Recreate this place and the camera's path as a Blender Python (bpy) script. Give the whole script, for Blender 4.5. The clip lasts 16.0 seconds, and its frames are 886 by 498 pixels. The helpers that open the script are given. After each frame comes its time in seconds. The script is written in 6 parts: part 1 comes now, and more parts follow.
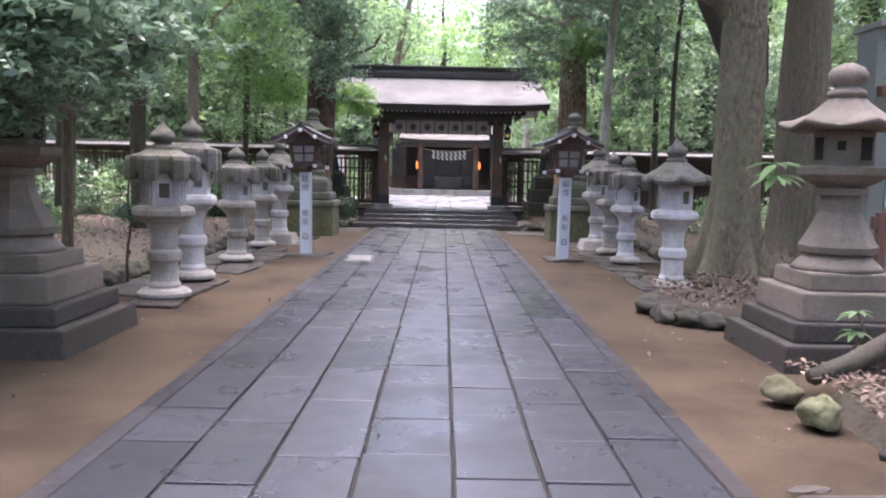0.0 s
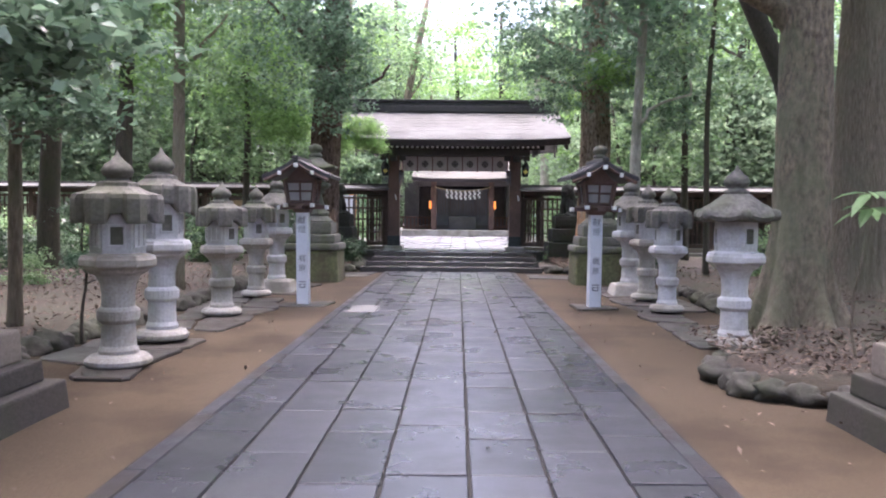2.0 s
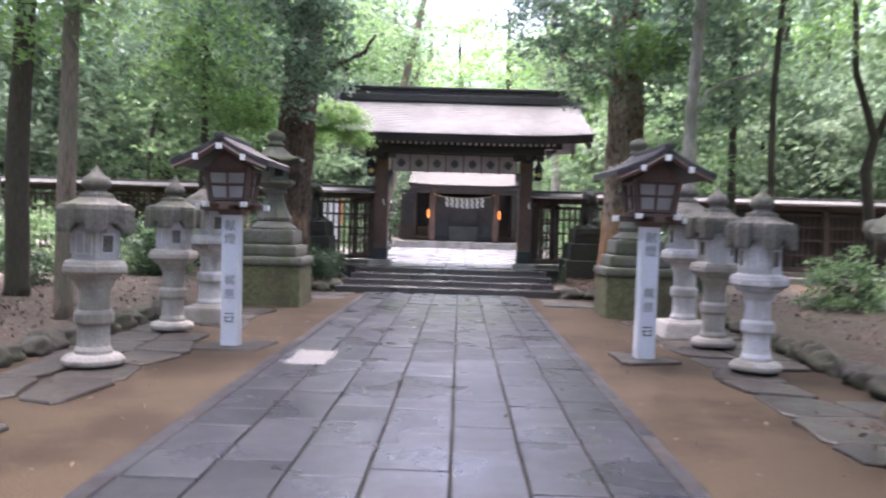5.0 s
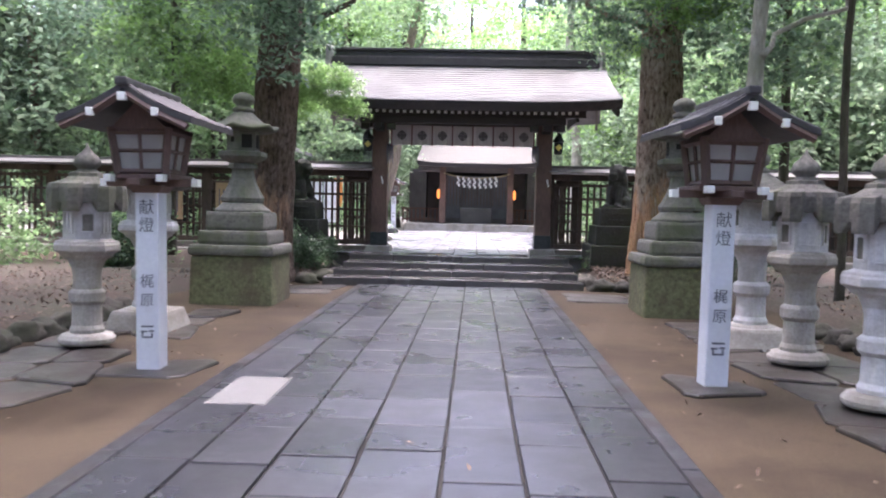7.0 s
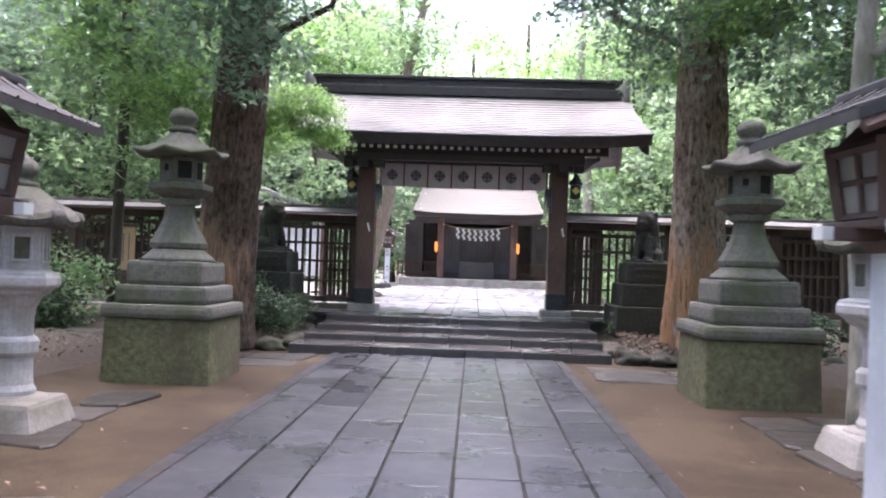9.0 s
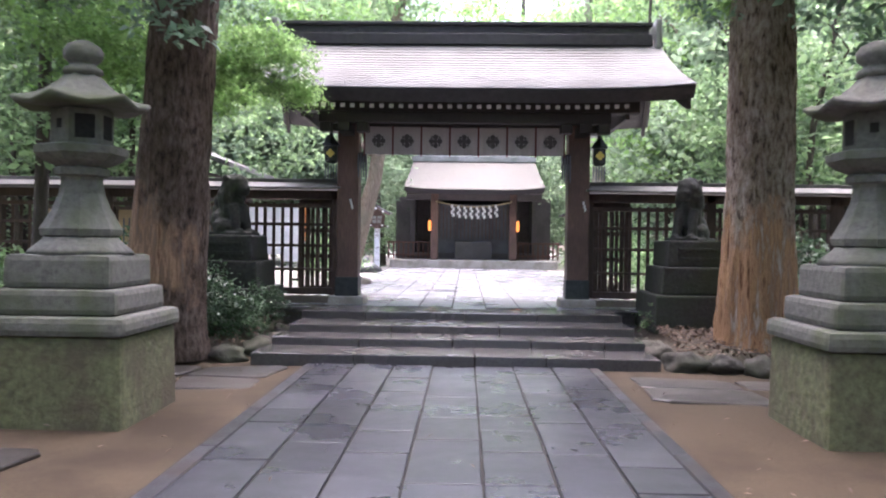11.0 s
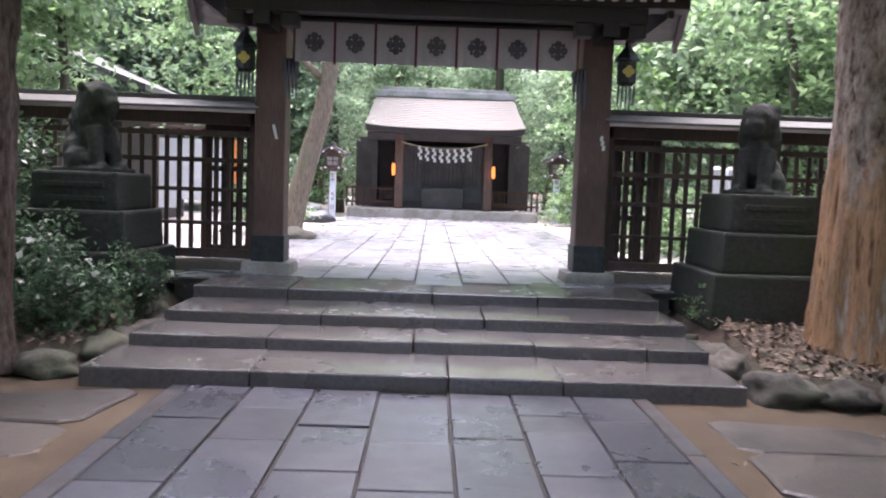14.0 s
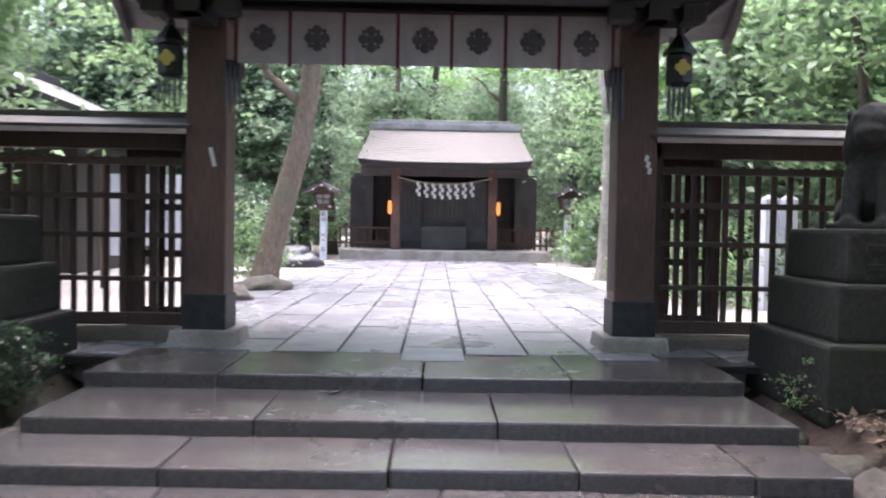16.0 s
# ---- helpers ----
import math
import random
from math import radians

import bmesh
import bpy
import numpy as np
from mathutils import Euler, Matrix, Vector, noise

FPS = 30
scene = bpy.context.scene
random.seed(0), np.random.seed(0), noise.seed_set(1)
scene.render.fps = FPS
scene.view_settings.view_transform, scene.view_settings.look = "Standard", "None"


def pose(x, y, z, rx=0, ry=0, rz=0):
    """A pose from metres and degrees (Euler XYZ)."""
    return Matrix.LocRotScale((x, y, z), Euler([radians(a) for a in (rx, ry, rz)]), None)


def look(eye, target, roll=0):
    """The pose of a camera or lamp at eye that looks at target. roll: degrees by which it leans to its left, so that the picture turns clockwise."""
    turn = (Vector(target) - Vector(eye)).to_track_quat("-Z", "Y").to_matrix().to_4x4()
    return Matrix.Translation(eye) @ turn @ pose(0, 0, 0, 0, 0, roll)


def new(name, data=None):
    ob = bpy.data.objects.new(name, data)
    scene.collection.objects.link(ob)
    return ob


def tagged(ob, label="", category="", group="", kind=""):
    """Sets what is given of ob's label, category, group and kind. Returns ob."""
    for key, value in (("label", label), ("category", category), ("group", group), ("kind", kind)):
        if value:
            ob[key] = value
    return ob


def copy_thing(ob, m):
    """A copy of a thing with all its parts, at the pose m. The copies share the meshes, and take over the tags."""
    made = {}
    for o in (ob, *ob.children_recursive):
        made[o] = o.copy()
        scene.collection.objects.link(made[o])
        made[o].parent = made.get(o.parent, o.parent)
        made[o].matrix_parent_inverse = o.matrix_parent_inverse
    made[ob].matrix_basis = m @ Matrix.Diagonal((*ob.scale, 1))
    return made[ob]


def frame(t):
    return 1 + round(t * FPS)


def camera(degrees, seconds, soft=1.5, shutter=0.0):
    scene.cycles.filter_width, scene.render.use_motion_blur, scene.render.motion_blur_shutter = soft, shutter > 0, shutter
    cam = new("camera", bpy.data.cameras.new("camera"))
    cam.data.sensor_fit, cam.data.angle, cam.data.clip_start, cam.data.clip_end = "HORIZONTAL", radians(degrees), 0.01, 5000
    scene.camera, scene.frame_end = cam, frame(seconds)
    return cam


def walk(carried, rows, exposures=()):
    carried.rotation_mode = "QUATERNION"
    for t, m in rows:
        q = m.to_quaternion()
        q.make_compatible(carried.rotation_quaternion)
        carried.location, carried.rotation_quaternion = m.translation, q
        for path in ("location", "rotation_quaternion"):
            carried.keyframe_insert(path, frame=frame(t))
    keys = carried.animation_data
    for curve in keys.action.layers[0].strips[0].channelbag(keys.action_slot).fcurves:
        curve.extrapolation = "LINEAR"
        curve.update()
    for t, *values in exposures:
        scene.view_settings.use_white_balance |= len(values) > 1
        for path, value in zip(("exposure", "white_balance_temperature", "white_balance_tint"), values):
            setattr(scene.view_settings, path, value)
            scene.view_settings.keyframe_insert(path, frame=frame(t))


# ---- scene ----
cam = camera(57.0, 16.0, soft=2.0, shutter=0.6)
PATH = [
    (0, (-0.076, 1.151, 1.364), (-0.073, 3.143, 1.186), 1.2),
    (0.5, (-0.096, 1.292, 1.36), (-0.11, 3.283, 1.177), 1.4),
    (1, (-0.063, 1.708, 1.358), (-0.108, 3.705, 1.267), 2.8),
    (1.5, (-0.076, 2.247, 1.35), (-0.066, 4.247, 1.335), 1.5),
    (2, (-0.073, 2.774, 1.341), (-0.108, 4.772, 1.261), 0.5),
    (2.5, (-0.118, 3.341, 1.337), (-0.126, 5.339, 1.261), 1.6),
    (3, (-0.07, 3.909, 1.328), (-0.151, 5.906, 1.263), 1.4),
    (3.5, (-0.067, 4.557, 1.309), (-0.111, 6.555, 1.246), 2.0),
    (4, (-0.012, 5.177, 1.333), (-0.127, 7.174, 1.314), 2.4),
    (4.5, (-0.021, 5.879, 1.288), (0.003, 7.877, 1.212), 2.7),
    (5, (0.011, 6.474, 1.319), (-0.029, 8.473, 1.265), 1.7),
    (5.2, (0.033, 6.698, 1.335), (-0.064, 8.693, 1.224), 0.2),
    (7.5, (0.14, 9.46, 1.302), (0.06, 11.456, 1.215), 1.6),
    (8, (0.113, 10.141, 1.299), (-0.034, 12.136, 1.274), 2.2),
    (8.5, (0.185, 10.803, 1.317), (0.107, 12.801, 1.307), 1.8),
    (9, (0.085, 11.388, 1.273), (0.007, 13.387, 1.307), 1.9),
    (11.3, (-0.117, 14.133, 1.358), (-0.175, 16.131, 1.312), 0.6),
    (11.5, (-0.101, 14.362, 1.372), (-0.201, 16.358, 1.289), 0.0),
    (12, (-0.104, 14.915, 1.356), (-0.15, 16.91, 1.237), 1.0),
    (12.5, (-0.09, 15.465, 1.354), (-0.191, 17.463, 1.334), 2.3),
    (13, (-0.114, 16.065, 1.356), (-0.103, 18.063, 1.256), 1.7),
    (13.5, (-0.106, 16.641, 1.347), (-0.107, 18.638, 1.243), 0.9),
    (14, (-0.144, 17.238, 1.338), (-0.115, 19.233, 1.191), 2.0),
    (14.5, (-0.135, 17.814, 1.349), (-0.161, 19.81, 1.232), 1.4),
    (15, (-0.133, 18.401, 1.354), (-0.03, 20.395, 1.226), 2.1),
    (15.5, (-0.051, 18.867, 1.353), (-0.09, 20.866, 1.31), 2.9),
    (16, (-0.041, 19.421, 1.352), (-0.025, 21.42, 1.298), 1.0),
]
walk(cam, [(t, look(eye, target, roll)) for t, eye, target, roll in PATH], [(0, 2.74, 5900, 28), (4, 2.84, 5900, 27.5), (8, 2.92, 5850, 27), (13, 2.92, 5850, 27), (14, 2.9, 5850, 26.5), (15, 2.6, 5800, 25.5), (15.5, 2.62, 5800, 25.5), (16, 2.75, 5800, 25.5)])

# ---- world and light ----
SUN_EL, SUN_AZ = radians(80), radians(355)
world = bpy.data.worlds.new("overcast_sky")
scene.world = world
world.use_nodes = True
wn, wl = world.node_tree.nodes, world.node_tree.links
wn.clear()
sky = wn.new("ShaderNodeTexSky")
sky.sky_type = "NISHITA"
sky.sun_disc = False
sky.sun_elevation, sky.sun_rotation = SUN_EL, SUN_AZ
sky.air_density, sky.dust_density, sky.ozone_density = 1.0, 9.0, 1.0
wbg = wn.new("ShaderNodeBackground")
wbg.inputs["Strength"].default_value = 0.15
wout = wn.new("ShaderNodeOutputWorld")
wl.new(sky.outputs[0], wbg.inputs["Color"])
wl.new(wbg.outputs[0], wout.inputs["Surface"])
sun_data = bpy.data.lights.new("sun", "SUN")
sun_data.energy, sun_data.angle, sun_data.color = 0.9, radians(60), (1.0, 0.98, 0.95)
sun = new("sun", sun_data)
sun.matrix_basis = look((math.sin(SUN_AZ) * 40, math.cos(SUN_AZ) * 40, math.tan(SUN_EL) * 40), (0, 0, 0))


# ---- materials ----
def mat(name, c1, c2, rough=0.8, scale=8.0, bump=0.3, c3=None, scale3=0.9, amount3=0.6, rand=0.0, metal=0.0, gloss_var=0.0, stretch=None, leaf=0.0, dist=0.01, island=0.0, soft3=0.0):
    """A surface of two colours in fine grain, a third in large patches, with relief of its own."""
    m = bpy.data.materials.new(name)
    m.use_nodes = True
    n, l = m.node_tree.nodes, m.node_tree.links
    bsdf = n["Principled BSDF"]
    geo = n.new("ShaderNodeNewGeometry")
    mapping = n.new("ShaderNodeMapping")
    mapping.inputs["Scale"].default_value = stretch or (1, 1, 1)
    l.new(geo.outputs["Position"], mapping.inputs["Vector"])
    fine = n.new("ShaderNodeTexNoise")
    fine.inputs["Scale"].default_value, fine.inputs["Detail"].default_value, fine.inputs["Roughness"].default_value = scale, 8, 0.65
    l.new(mapping.outputs[0], fine.inputs["Vector"])
    ramp = n.new("ShaderNodeValToRGB")
    ramp.color_ramp.elements[0].position, ramp.color_ramp.elements[1].position = 0.33, 0.68
    ramp.color_ramp.elements[0].color, ramp.color_ramp.elements[1].color = (*c1, 1), (*c2, 1)
    l.new(fine.outputs["Fac"], ramp.inputs["Fac"])
    colour = ramp.outputs["Color"]
    big = n.new("ShaderNodeTexNoise")
    big.inputs["Scale"].default_value, big.inputs["Detail"].default_value, big.inputs["Roughness"].default_value = scale3, 5, 0.6
    l.new(geo.outputs["Position"], big.inputs["Vector"])
    bigramp = n.new("ShaderNodeValToRGB")
    bigramp.color_ramp.elements[0].position, bigramp.color_ramp.elements[1].position = 0.45 - soft3, 0.62 + soft3
    l.new(big.outputs["Fac"], bigramp.inputs["Fac"])
    if c3:
        k = n.new("ShaderNodeMath")
        k.operation = "MULTIPLY"
        k.inputs[1].default_value = amount3
        l.new(bigramp.outputs["Color"], k.inputs[0])
        mix = n.new("ShaderNodeMixRGB")
        l.new(k.outputs[0], mix.inputs["Fac"])
        l.new(colour, mix.inputs["Color1"])
        mix.inputs["Color2"].default_value = (*c3, 1)
        colour = mix.outputs["Color"]
    if rand or island:
        src = n.new("ShaderNodeObjectInfo").outputs["Random"] if rand else geo.outputs["Random Per Island"]
        amp = rand or island
        rng = n.new("ShaderNodeMapRange")
        rng.inputs["To Min"].default_value, rng.inputs["To Max"].default_value = 1 - amp, 1 + amp
        l.new(src, rng.inputs["Value"])
        hsv = n.new("ShaderNodeHueSaturation")
        l.new(rng.outputs[0], hsv.inputs["Value"])
        l.new(colour, hsv.inputs["Color"])
        colour = hsv.outputs["Color"]
    l.new(colour, bsdf.inputs["Base Color"])
    bsdf.inputs["Roughness"].default_value = rough
    bsdf.inputs["Metallic"].default_value = metal
    if gloss_var:
        rr = n.new("ShaderNodeMapRange")
        rr.inputs["To Min"].default_value, rr.inputs["To Max"].default_value = rough - gloss_var, rough + gloss_var
        l.new(big.outputs["Fac"], rr.inputs["Value"])
        rr.inputs["From Min"].default_value, rr.inputs["From Max"].default_value = 0.35, 0.65
        l.new(rr.outputs[0], bsdf.inputs["Roughness"])
    if bump:
        b = n.new("ShaderNodeBump")
        b.inputs["Strength"].default_value, b.inputs["Distance"].default_value = bump, dist
        l.new(fine.outputs["Fac"], b.inputs["Height"])
        l.new(b.outputs[0], bsdf.inputs["Normal"])
    if leaf:
        tr = n.new("ShaderNodeBsdfTranslucent")
        l.new(colour, tr.inputs["Color"])
        sh = n.new("ShaderNodeMixShader")
        sh.inputs["Fac"].default_value = leaf
        l.new(bsdf.outputs[0], sh.inputs[1])
        l.new(tr.outputs[0], sh.inputs[2])
        l.new(sh.outputs[0], n["Material Output"].inputs["Surface"])
    return m


SAND = mat("packed_sand", (0.052, 0.0385, 0.0245), (0.087, 0.066, 0.0435), 0.9, 60, 0.5, (0.034, 0.0245, 0.0165), 0.7, 0.8)
SAND.node_tree.nodes["Principled BSDF"].inputs["Specular IOR Level"].default_value = 0.15
PAVER = mat("damp_slate_paver", (0.028, 0.029, 0.036), (0.056, 0.057, 0.069), 0.33, 45, 0.32, (0.017, 0.017, 0.019), 1.5, 0.75, rand=0.32, gloss_var=0.11, dist=0.006, soft3=0.14)
EDGE = mat("paver_edging", (0.023, 0.023, 0.027), (0.041, 0.041, 0.047), 0.45, 40, 0.3, (0.034, 0.026, 0.019), 1.7, 0.6, rand=0.25, gloss_var=0.15)
EDGE.node_tree.nodes["Principled BSDF"].inputs["Specular IOR Level"].default_value = 0.25
COURT = mat("wet_court_paving", (0.165, 0.168, 0.178), (0.25, 0.254, 0.266), 0.30, 30, 0.12, (0.09, 0.09, 0.096), 0.8, 0.8, gloss_var=0.14, island=0.2)
PALE_SLAB = mat("pale_concrete_slab", (0.105, 0.103, 0.10), (0.15, 0.148, 0.143), 0.7, 40, 0.2, (0.12, 0.117, 0.11), 2.0, 0.5)
FLAG = mat("flagstone", (0.025, 0.0212, 0.018), (0.043, 0.036, 0.03), 0.5, 25, 0.5, (0.052, 0.0385, 0.0265), 1.6, 0.5, rand=0.2, gloss_var=0.12)
STEP = mat("step_stone", (0.05, 0.0475, 0.047), (0.096, 0.091, 0.089), 0.19, 35, 0.1, (0.072, 0.064, 0.059), 1.2, 0.6, rand=0.18, gloss_var=0.14)
EARTH = mat("forest_soil", (0.035, 0.026, 0.02), (0.085, 0.06, 0.043), 0.95, 18, 0.7, (0.05, 0.055, 0.03), 0.5, 0.6, dist=0.03)
LITTER = mat("fallen_leaves", (0.09, 0.062, 0.043), (0.185, 0.135, 0.1), 0.8, 6, 0.1, island=0.45)
# earth of the joints; also the painted shade on the great lanterns' fire boxes
JOINT_AND_HOLLOW = mat("dark_joint_earth_and_hollow_shade", (0.008, 0.008, 0.007), (0.02, 0.018, 0.015), 0.95, 30, 0.4)
DAMP_STONE = mat("damp_plinth_stone", (0.026, 0.022, 0.019), (0.066, 0.056, 0.047), 0.75, 40, 0.5, (0.04, 0.042, 0.026), 1.6, 0.7)
ROCK = mat("garden_rock", (0.028, 0.025, 0.02), (0.066, 0.059, 0.047), 0.85, 14, 0.8, (0.04, 0.048, 0.022), 2.0, 0.6, rand=0.2, dist=0.02)
GRANITE = mat("weathered_granite", (0.28, 0.26, 0.235), (0.42, 0.395, 0.36), 0.85, 40, 0.5, (0.19, 0.172, 0.14), 2.3, 0.75, rand=0.1)
PALE_GRANITE = mat("pale_granite", (0.43, 0.425, 0.43), (0.58, 0.57, 0.575), 0.8, 40, 0.4, (0.25, 0.23, 0.2), 3.0, 0.6, rand=0.08)
# stone of the caps; its dark tone also paints the shade within window frames
CAP_AND_RECESS_STONE = mat("lichen_cap_stone_and_recess_shade", (0.075, 0.071, 0.062), (0.165, 0.156, 0.138), 0.9, 26, 0.6, (0.085, 0.094, 0.055), 2.5, 0.6, rand=0.1)
BROWN_STONE = mat("brown_granite", (0.138, 0.114, 0.093), (0.235, 0.196, 0.162), 0.8, 45, 0.4, (0.105, 0.096, 0.066), 1.6, 0.7)
DARK_STONE = mat("dark_pedestal_stone", (0.023, 0.0235, 0.0225), (0.051, 0.052, 0.047), 0.9, 22, 0.8, (0.026, 0.037, 0.018), 1.8, 0.7)
MOSS_STONE = mat("mossy_stone", (0.075, 0.078, 0.042), (0.175, 0.182, 0.09), 0.95, 16, 0.9, (0.088, 0.07, 0.047), 1.5, 0.9, dist=0.02)
GREY_MOSS = mat("grey_green_stone", (0.088, 0.086, 0.074), (0.178, 0.173, 0.15), 0.9, 24, 0.7, (0.07, 0.085, 0.04), 1.5, 0.85)
DARK_WOOD = mat("dark_aged_timber", (0.018, 0.0145, 0.0135), (0.044, 0.035, 0.031), 0.6, 14, 0.4, (0.02, 0.015, 0.013), 1.5, 0.5, stretch=(6, 6, 0.7))
HALL_WOOD = mat("grey_brown_hall_timber", (0.066, 0.058, 0.057), (0.135, 0.12, 0.117), 0.65, 14, 0.3, (0.05, 0.044, 0.043), 1.5, 0.5, stretch=(6, 6, 0.8))
PILLAR_WOOD = mat("brown_pillar_timber", (0.10, 0.055, 0.042), (0.19, 0.11, 0.085), 0.55, 12, 0.4, (0.05, 0.032, 0.026), 1.2, 0.6, stretch=(7, 7, 0.5))
FENCE_WOOD = mat("fence_timber", (0.05, 0.032, 0.026), (0.115, 0.075, 0.058), 0.7, 14, 0.4, (0.03, 0.022, 0.02), 1.5, 0.5, rand=0.2, stretch=(7, 7, 0.6))
DOOR_WOOD = mat("grey_door_timber", (0.095, 0.094, 0.105), (0.165, 0.164, 0.18), 0.6, 14, 0.3, (0.07, 0.069, 0.076), 1.5, 0.5, stretch=(6, 6, 0.8))
LAMP_WOOD = mat("lantern_timber", (0.09, 0.055, 0.046), (0.165, 0.103, 0.086), 0.65, 16, 0.4, (0.065, 0.046, 0.039), 2.0, 0.5, stretch=(6, 6, 0.8))
RED_WOOD = mat("reddish_fence_wood", (0.09, 0.042, 0.03), (0.16, 0.08, 0.056), 0.65, 14, 0.3, (0.09, 0.05, 0.035), 1.5, 0.5, stretch=(6, 6, 0.8))
ROOF = mat("weathered_copper_roof", (0.078, 0.081, 0.08), (0.133, 0.137, 0.134), 0.6, 9, 0.2, (0.06, 0.061, 0.058), 0.8, 0.8, stretch=(0.6, 6, 6))
ROOF.node_tree.nodes["Principled BSDF"].inputs["Specular IOR Level"].default_value = 0.3
HALL_ROOF = mat("tan_bark_roof", (0.068, 0.0645, 0.055), (0.102, 0.097, 0.083), 0.75, 12, 0.4, (0.082, 0.077, 0.068), 0.8, 0.5, stretch=(0.7, 5, 5))
ROOF_EDGE = mat("dark_roof_edge", (0.026, 0.024, 0.027), (0.055, 0.05, 0.055), 0.5, 12, 0.3, (0.035, 0.035, 0.035), 1.0, 0.5)
FENCE_ROOF = mat("grey_fence_roof", (0.20, 0.20, 0.19), (0.31, 0.31, 0.30), 0.5, 10, 0.3, (0.12, 0.13, 0.11), 1.2, 0.6)
WHITE_PAINT = mat("white_painted_post", (0.60, 0.62, 0.68), (0.68, 0.70, 0.75), 0.5, 30, 0.1, (0.50, 0.50, 0.54), 2.2, 0.4)
WHITE = mat("white_end_paint", (0.72, 0.72, 0.70), (0.80, 0.80, 0.78), 0.6, 30, 0.05)
CLOTH = mat("grey_white_cloth", (0.44, 0.40, 0.41), (0.54, 0.50, 0.50), 0.9, 60, 0.2, (0.38, 0.34, 0.35), 2.0, 0.5)
CLOTH_RED = mat("dark_red_ribbon", (0.10, 0.025, 0.03), (0.16, 0.045, 0.05), 0.8, 30, 0.1)
CREST = mat("charcoal_crest", (0.09, 0.08, 0.085), (0.13, 0.12, 0.125), 0.9, 30, 0.1)
PAPER = mat("white_paper", (0.78, 0.78, 0.77), (0.84, 0.84, 0.83), 0.9, 30, 0.05)
ROPE = mat("straw_rope", (0.34, 0.27, 0.16), (0.46, 0.38, 0.25), 0.9, 60, 0.4)
FROST = mat("frosted_pane", (0.28, 0.27, 0.27), (0.36, 0.35, 0.35), 0.35, 12, 0.05, (0.22, 0.21, 0.21), 3.0, 0.5)
BRONZE = mat("dark_bronze", (0.025, 0.027, 0.03), (0.06, 0.06, 0.06), 0.45, 20, 0.3, metal=0.7)
SHOE = mat("dark_metal_shoe", (0.03, 0.035, 0.036), (0.06, 0.066, 0.066), 0.5, 14, 0.2, metal=0.5)
GOLD = mat("gilt_crest", (0.55, 0.42, 0.10), (0.70, 0.55, 0.16), 0.45, 20, 0.1, metal=0.4)
INK = mat("black_ink", (0.09, 0.09, 0.115), (0.15, 0.15, 0.18), 0.7, 30, 0.05)
BARK_GREY = mat("grey_brown_bark", (0.11, 0.088, 0.065), (0.29, 0.235, 0.18), 0.95, 9, 1.0, (0.17, 0.17, 0.115), 1.3, 0.6, stretch=(5, 5, 0.8), dist=0.04)
BARK_SMOOTH = mat("smooth_beige_bark", (0.07, 0.056, 0.04), (0.26, 0.21, 0.15), 0.9, 8, 1.0, (0.13, 0.135, 0.08), 1.5, 0.75, stretch=(2.5, 2.5, 1.2), dist=0.03)
BARK_DARK = mat("dark_damp_bark", (0.04, 0.033, 0.026), (0.10, 0.082, 0.065), 0.95, 10, 0.8, (0.06, 0.065, 0.04), 1.3, 0.6, stretch=(5, 5, 0.8), dist=0.03)
BARK_PALE = mat("pale_mottled_bark", (0.22, 0.205, 0.17), (0.40, 0.38, 0.33), 0.9, 8, 0.5, (0.16, 0.165, 0.12), 1.8, 0.7, stretch=(3, 3, 1), dist=0.02)
LEAF_DARK = mat("glossy_dark_leaf", (0.115, 0.19, 0.12), (0.21, 0.31, 0.195), 0.28, 3, 0.0, leaf=0.45, island=0.45)
# dark bush green, taken lower still: shade beside the gate put into the colour
LEAF_DEEP_SHADED = mat("deep_green_shaded_leaf", (0.042, 0.082, 0.043), (0.082, 0.138, 0.068), 0.35, 3, 0.0, leaf=0.35, island=0.45)
LEAF_MID = mat("green_leaf", (0.155, 0.255, 0.115), (0.265, 0.385, 0.185), 0.42, 3, 0.0, leaf=0.55, island=0.4)
LEAF_BRIGHT = mat("fresh_green_leaf", (0.185, 0.325, 0.095), (0.29, 0.45, 0.165), 0.5, 3, 0.0, leaf=0.6, island=0.35)
# far crowns: distance haze and sky light put into a paler, greyer leaf colour
LEAF_FAR_HAZED = mat("hazed_far_leaf", (0.195, 0.28, 0.165), (0.315, 0.41, 0.265), 0.6, 2, 0.0, leaf=0.6, island=0.4)
ORANGE = mat("orange_banner_cloth", (0.62, 0.20, 0.05), (0.72, 0.27, 0.08), 0.8, 20, 0.1)
BLACK_ROCK = mat("wet_black_rock", (0.02, 0.022, 0.026), (0.05, 0.052, 0.06), 0.5, 12, 0.6, dist=0.02)
FENCE_CAP = mat("dark_fence_cap", (0.05, 0.049, 0.046), (0.1, 0.097, 0.09), 0.5, 10, 0.3, (0.035, 0.038, 0.03), 1.2, 0.6)
GRAVEL = mat("pale_court_gravel", (0.24, 0.225, 0.205), (0.34, 0.32, 0.29), 0.9, 40, 0.4, (0.18, 0.165, 0.145), 0.5, 0.6)
PLASTER = mat("grey_green_boards", (0.17, 0.18, 0.165), (0.24, 0.25, 0.235), 0.8, 12, 0.2, (0.14, 0.145, 0.13), 1.0, 0.5, stretch=(1, 1, 5))
TAN_BOARD = mat("tan_notice_board", (0.38, 0.25, 0.14), (0.50, 0.34, 0.20), 0.7, 14, 0.2, stretch=(1, 1, 6))


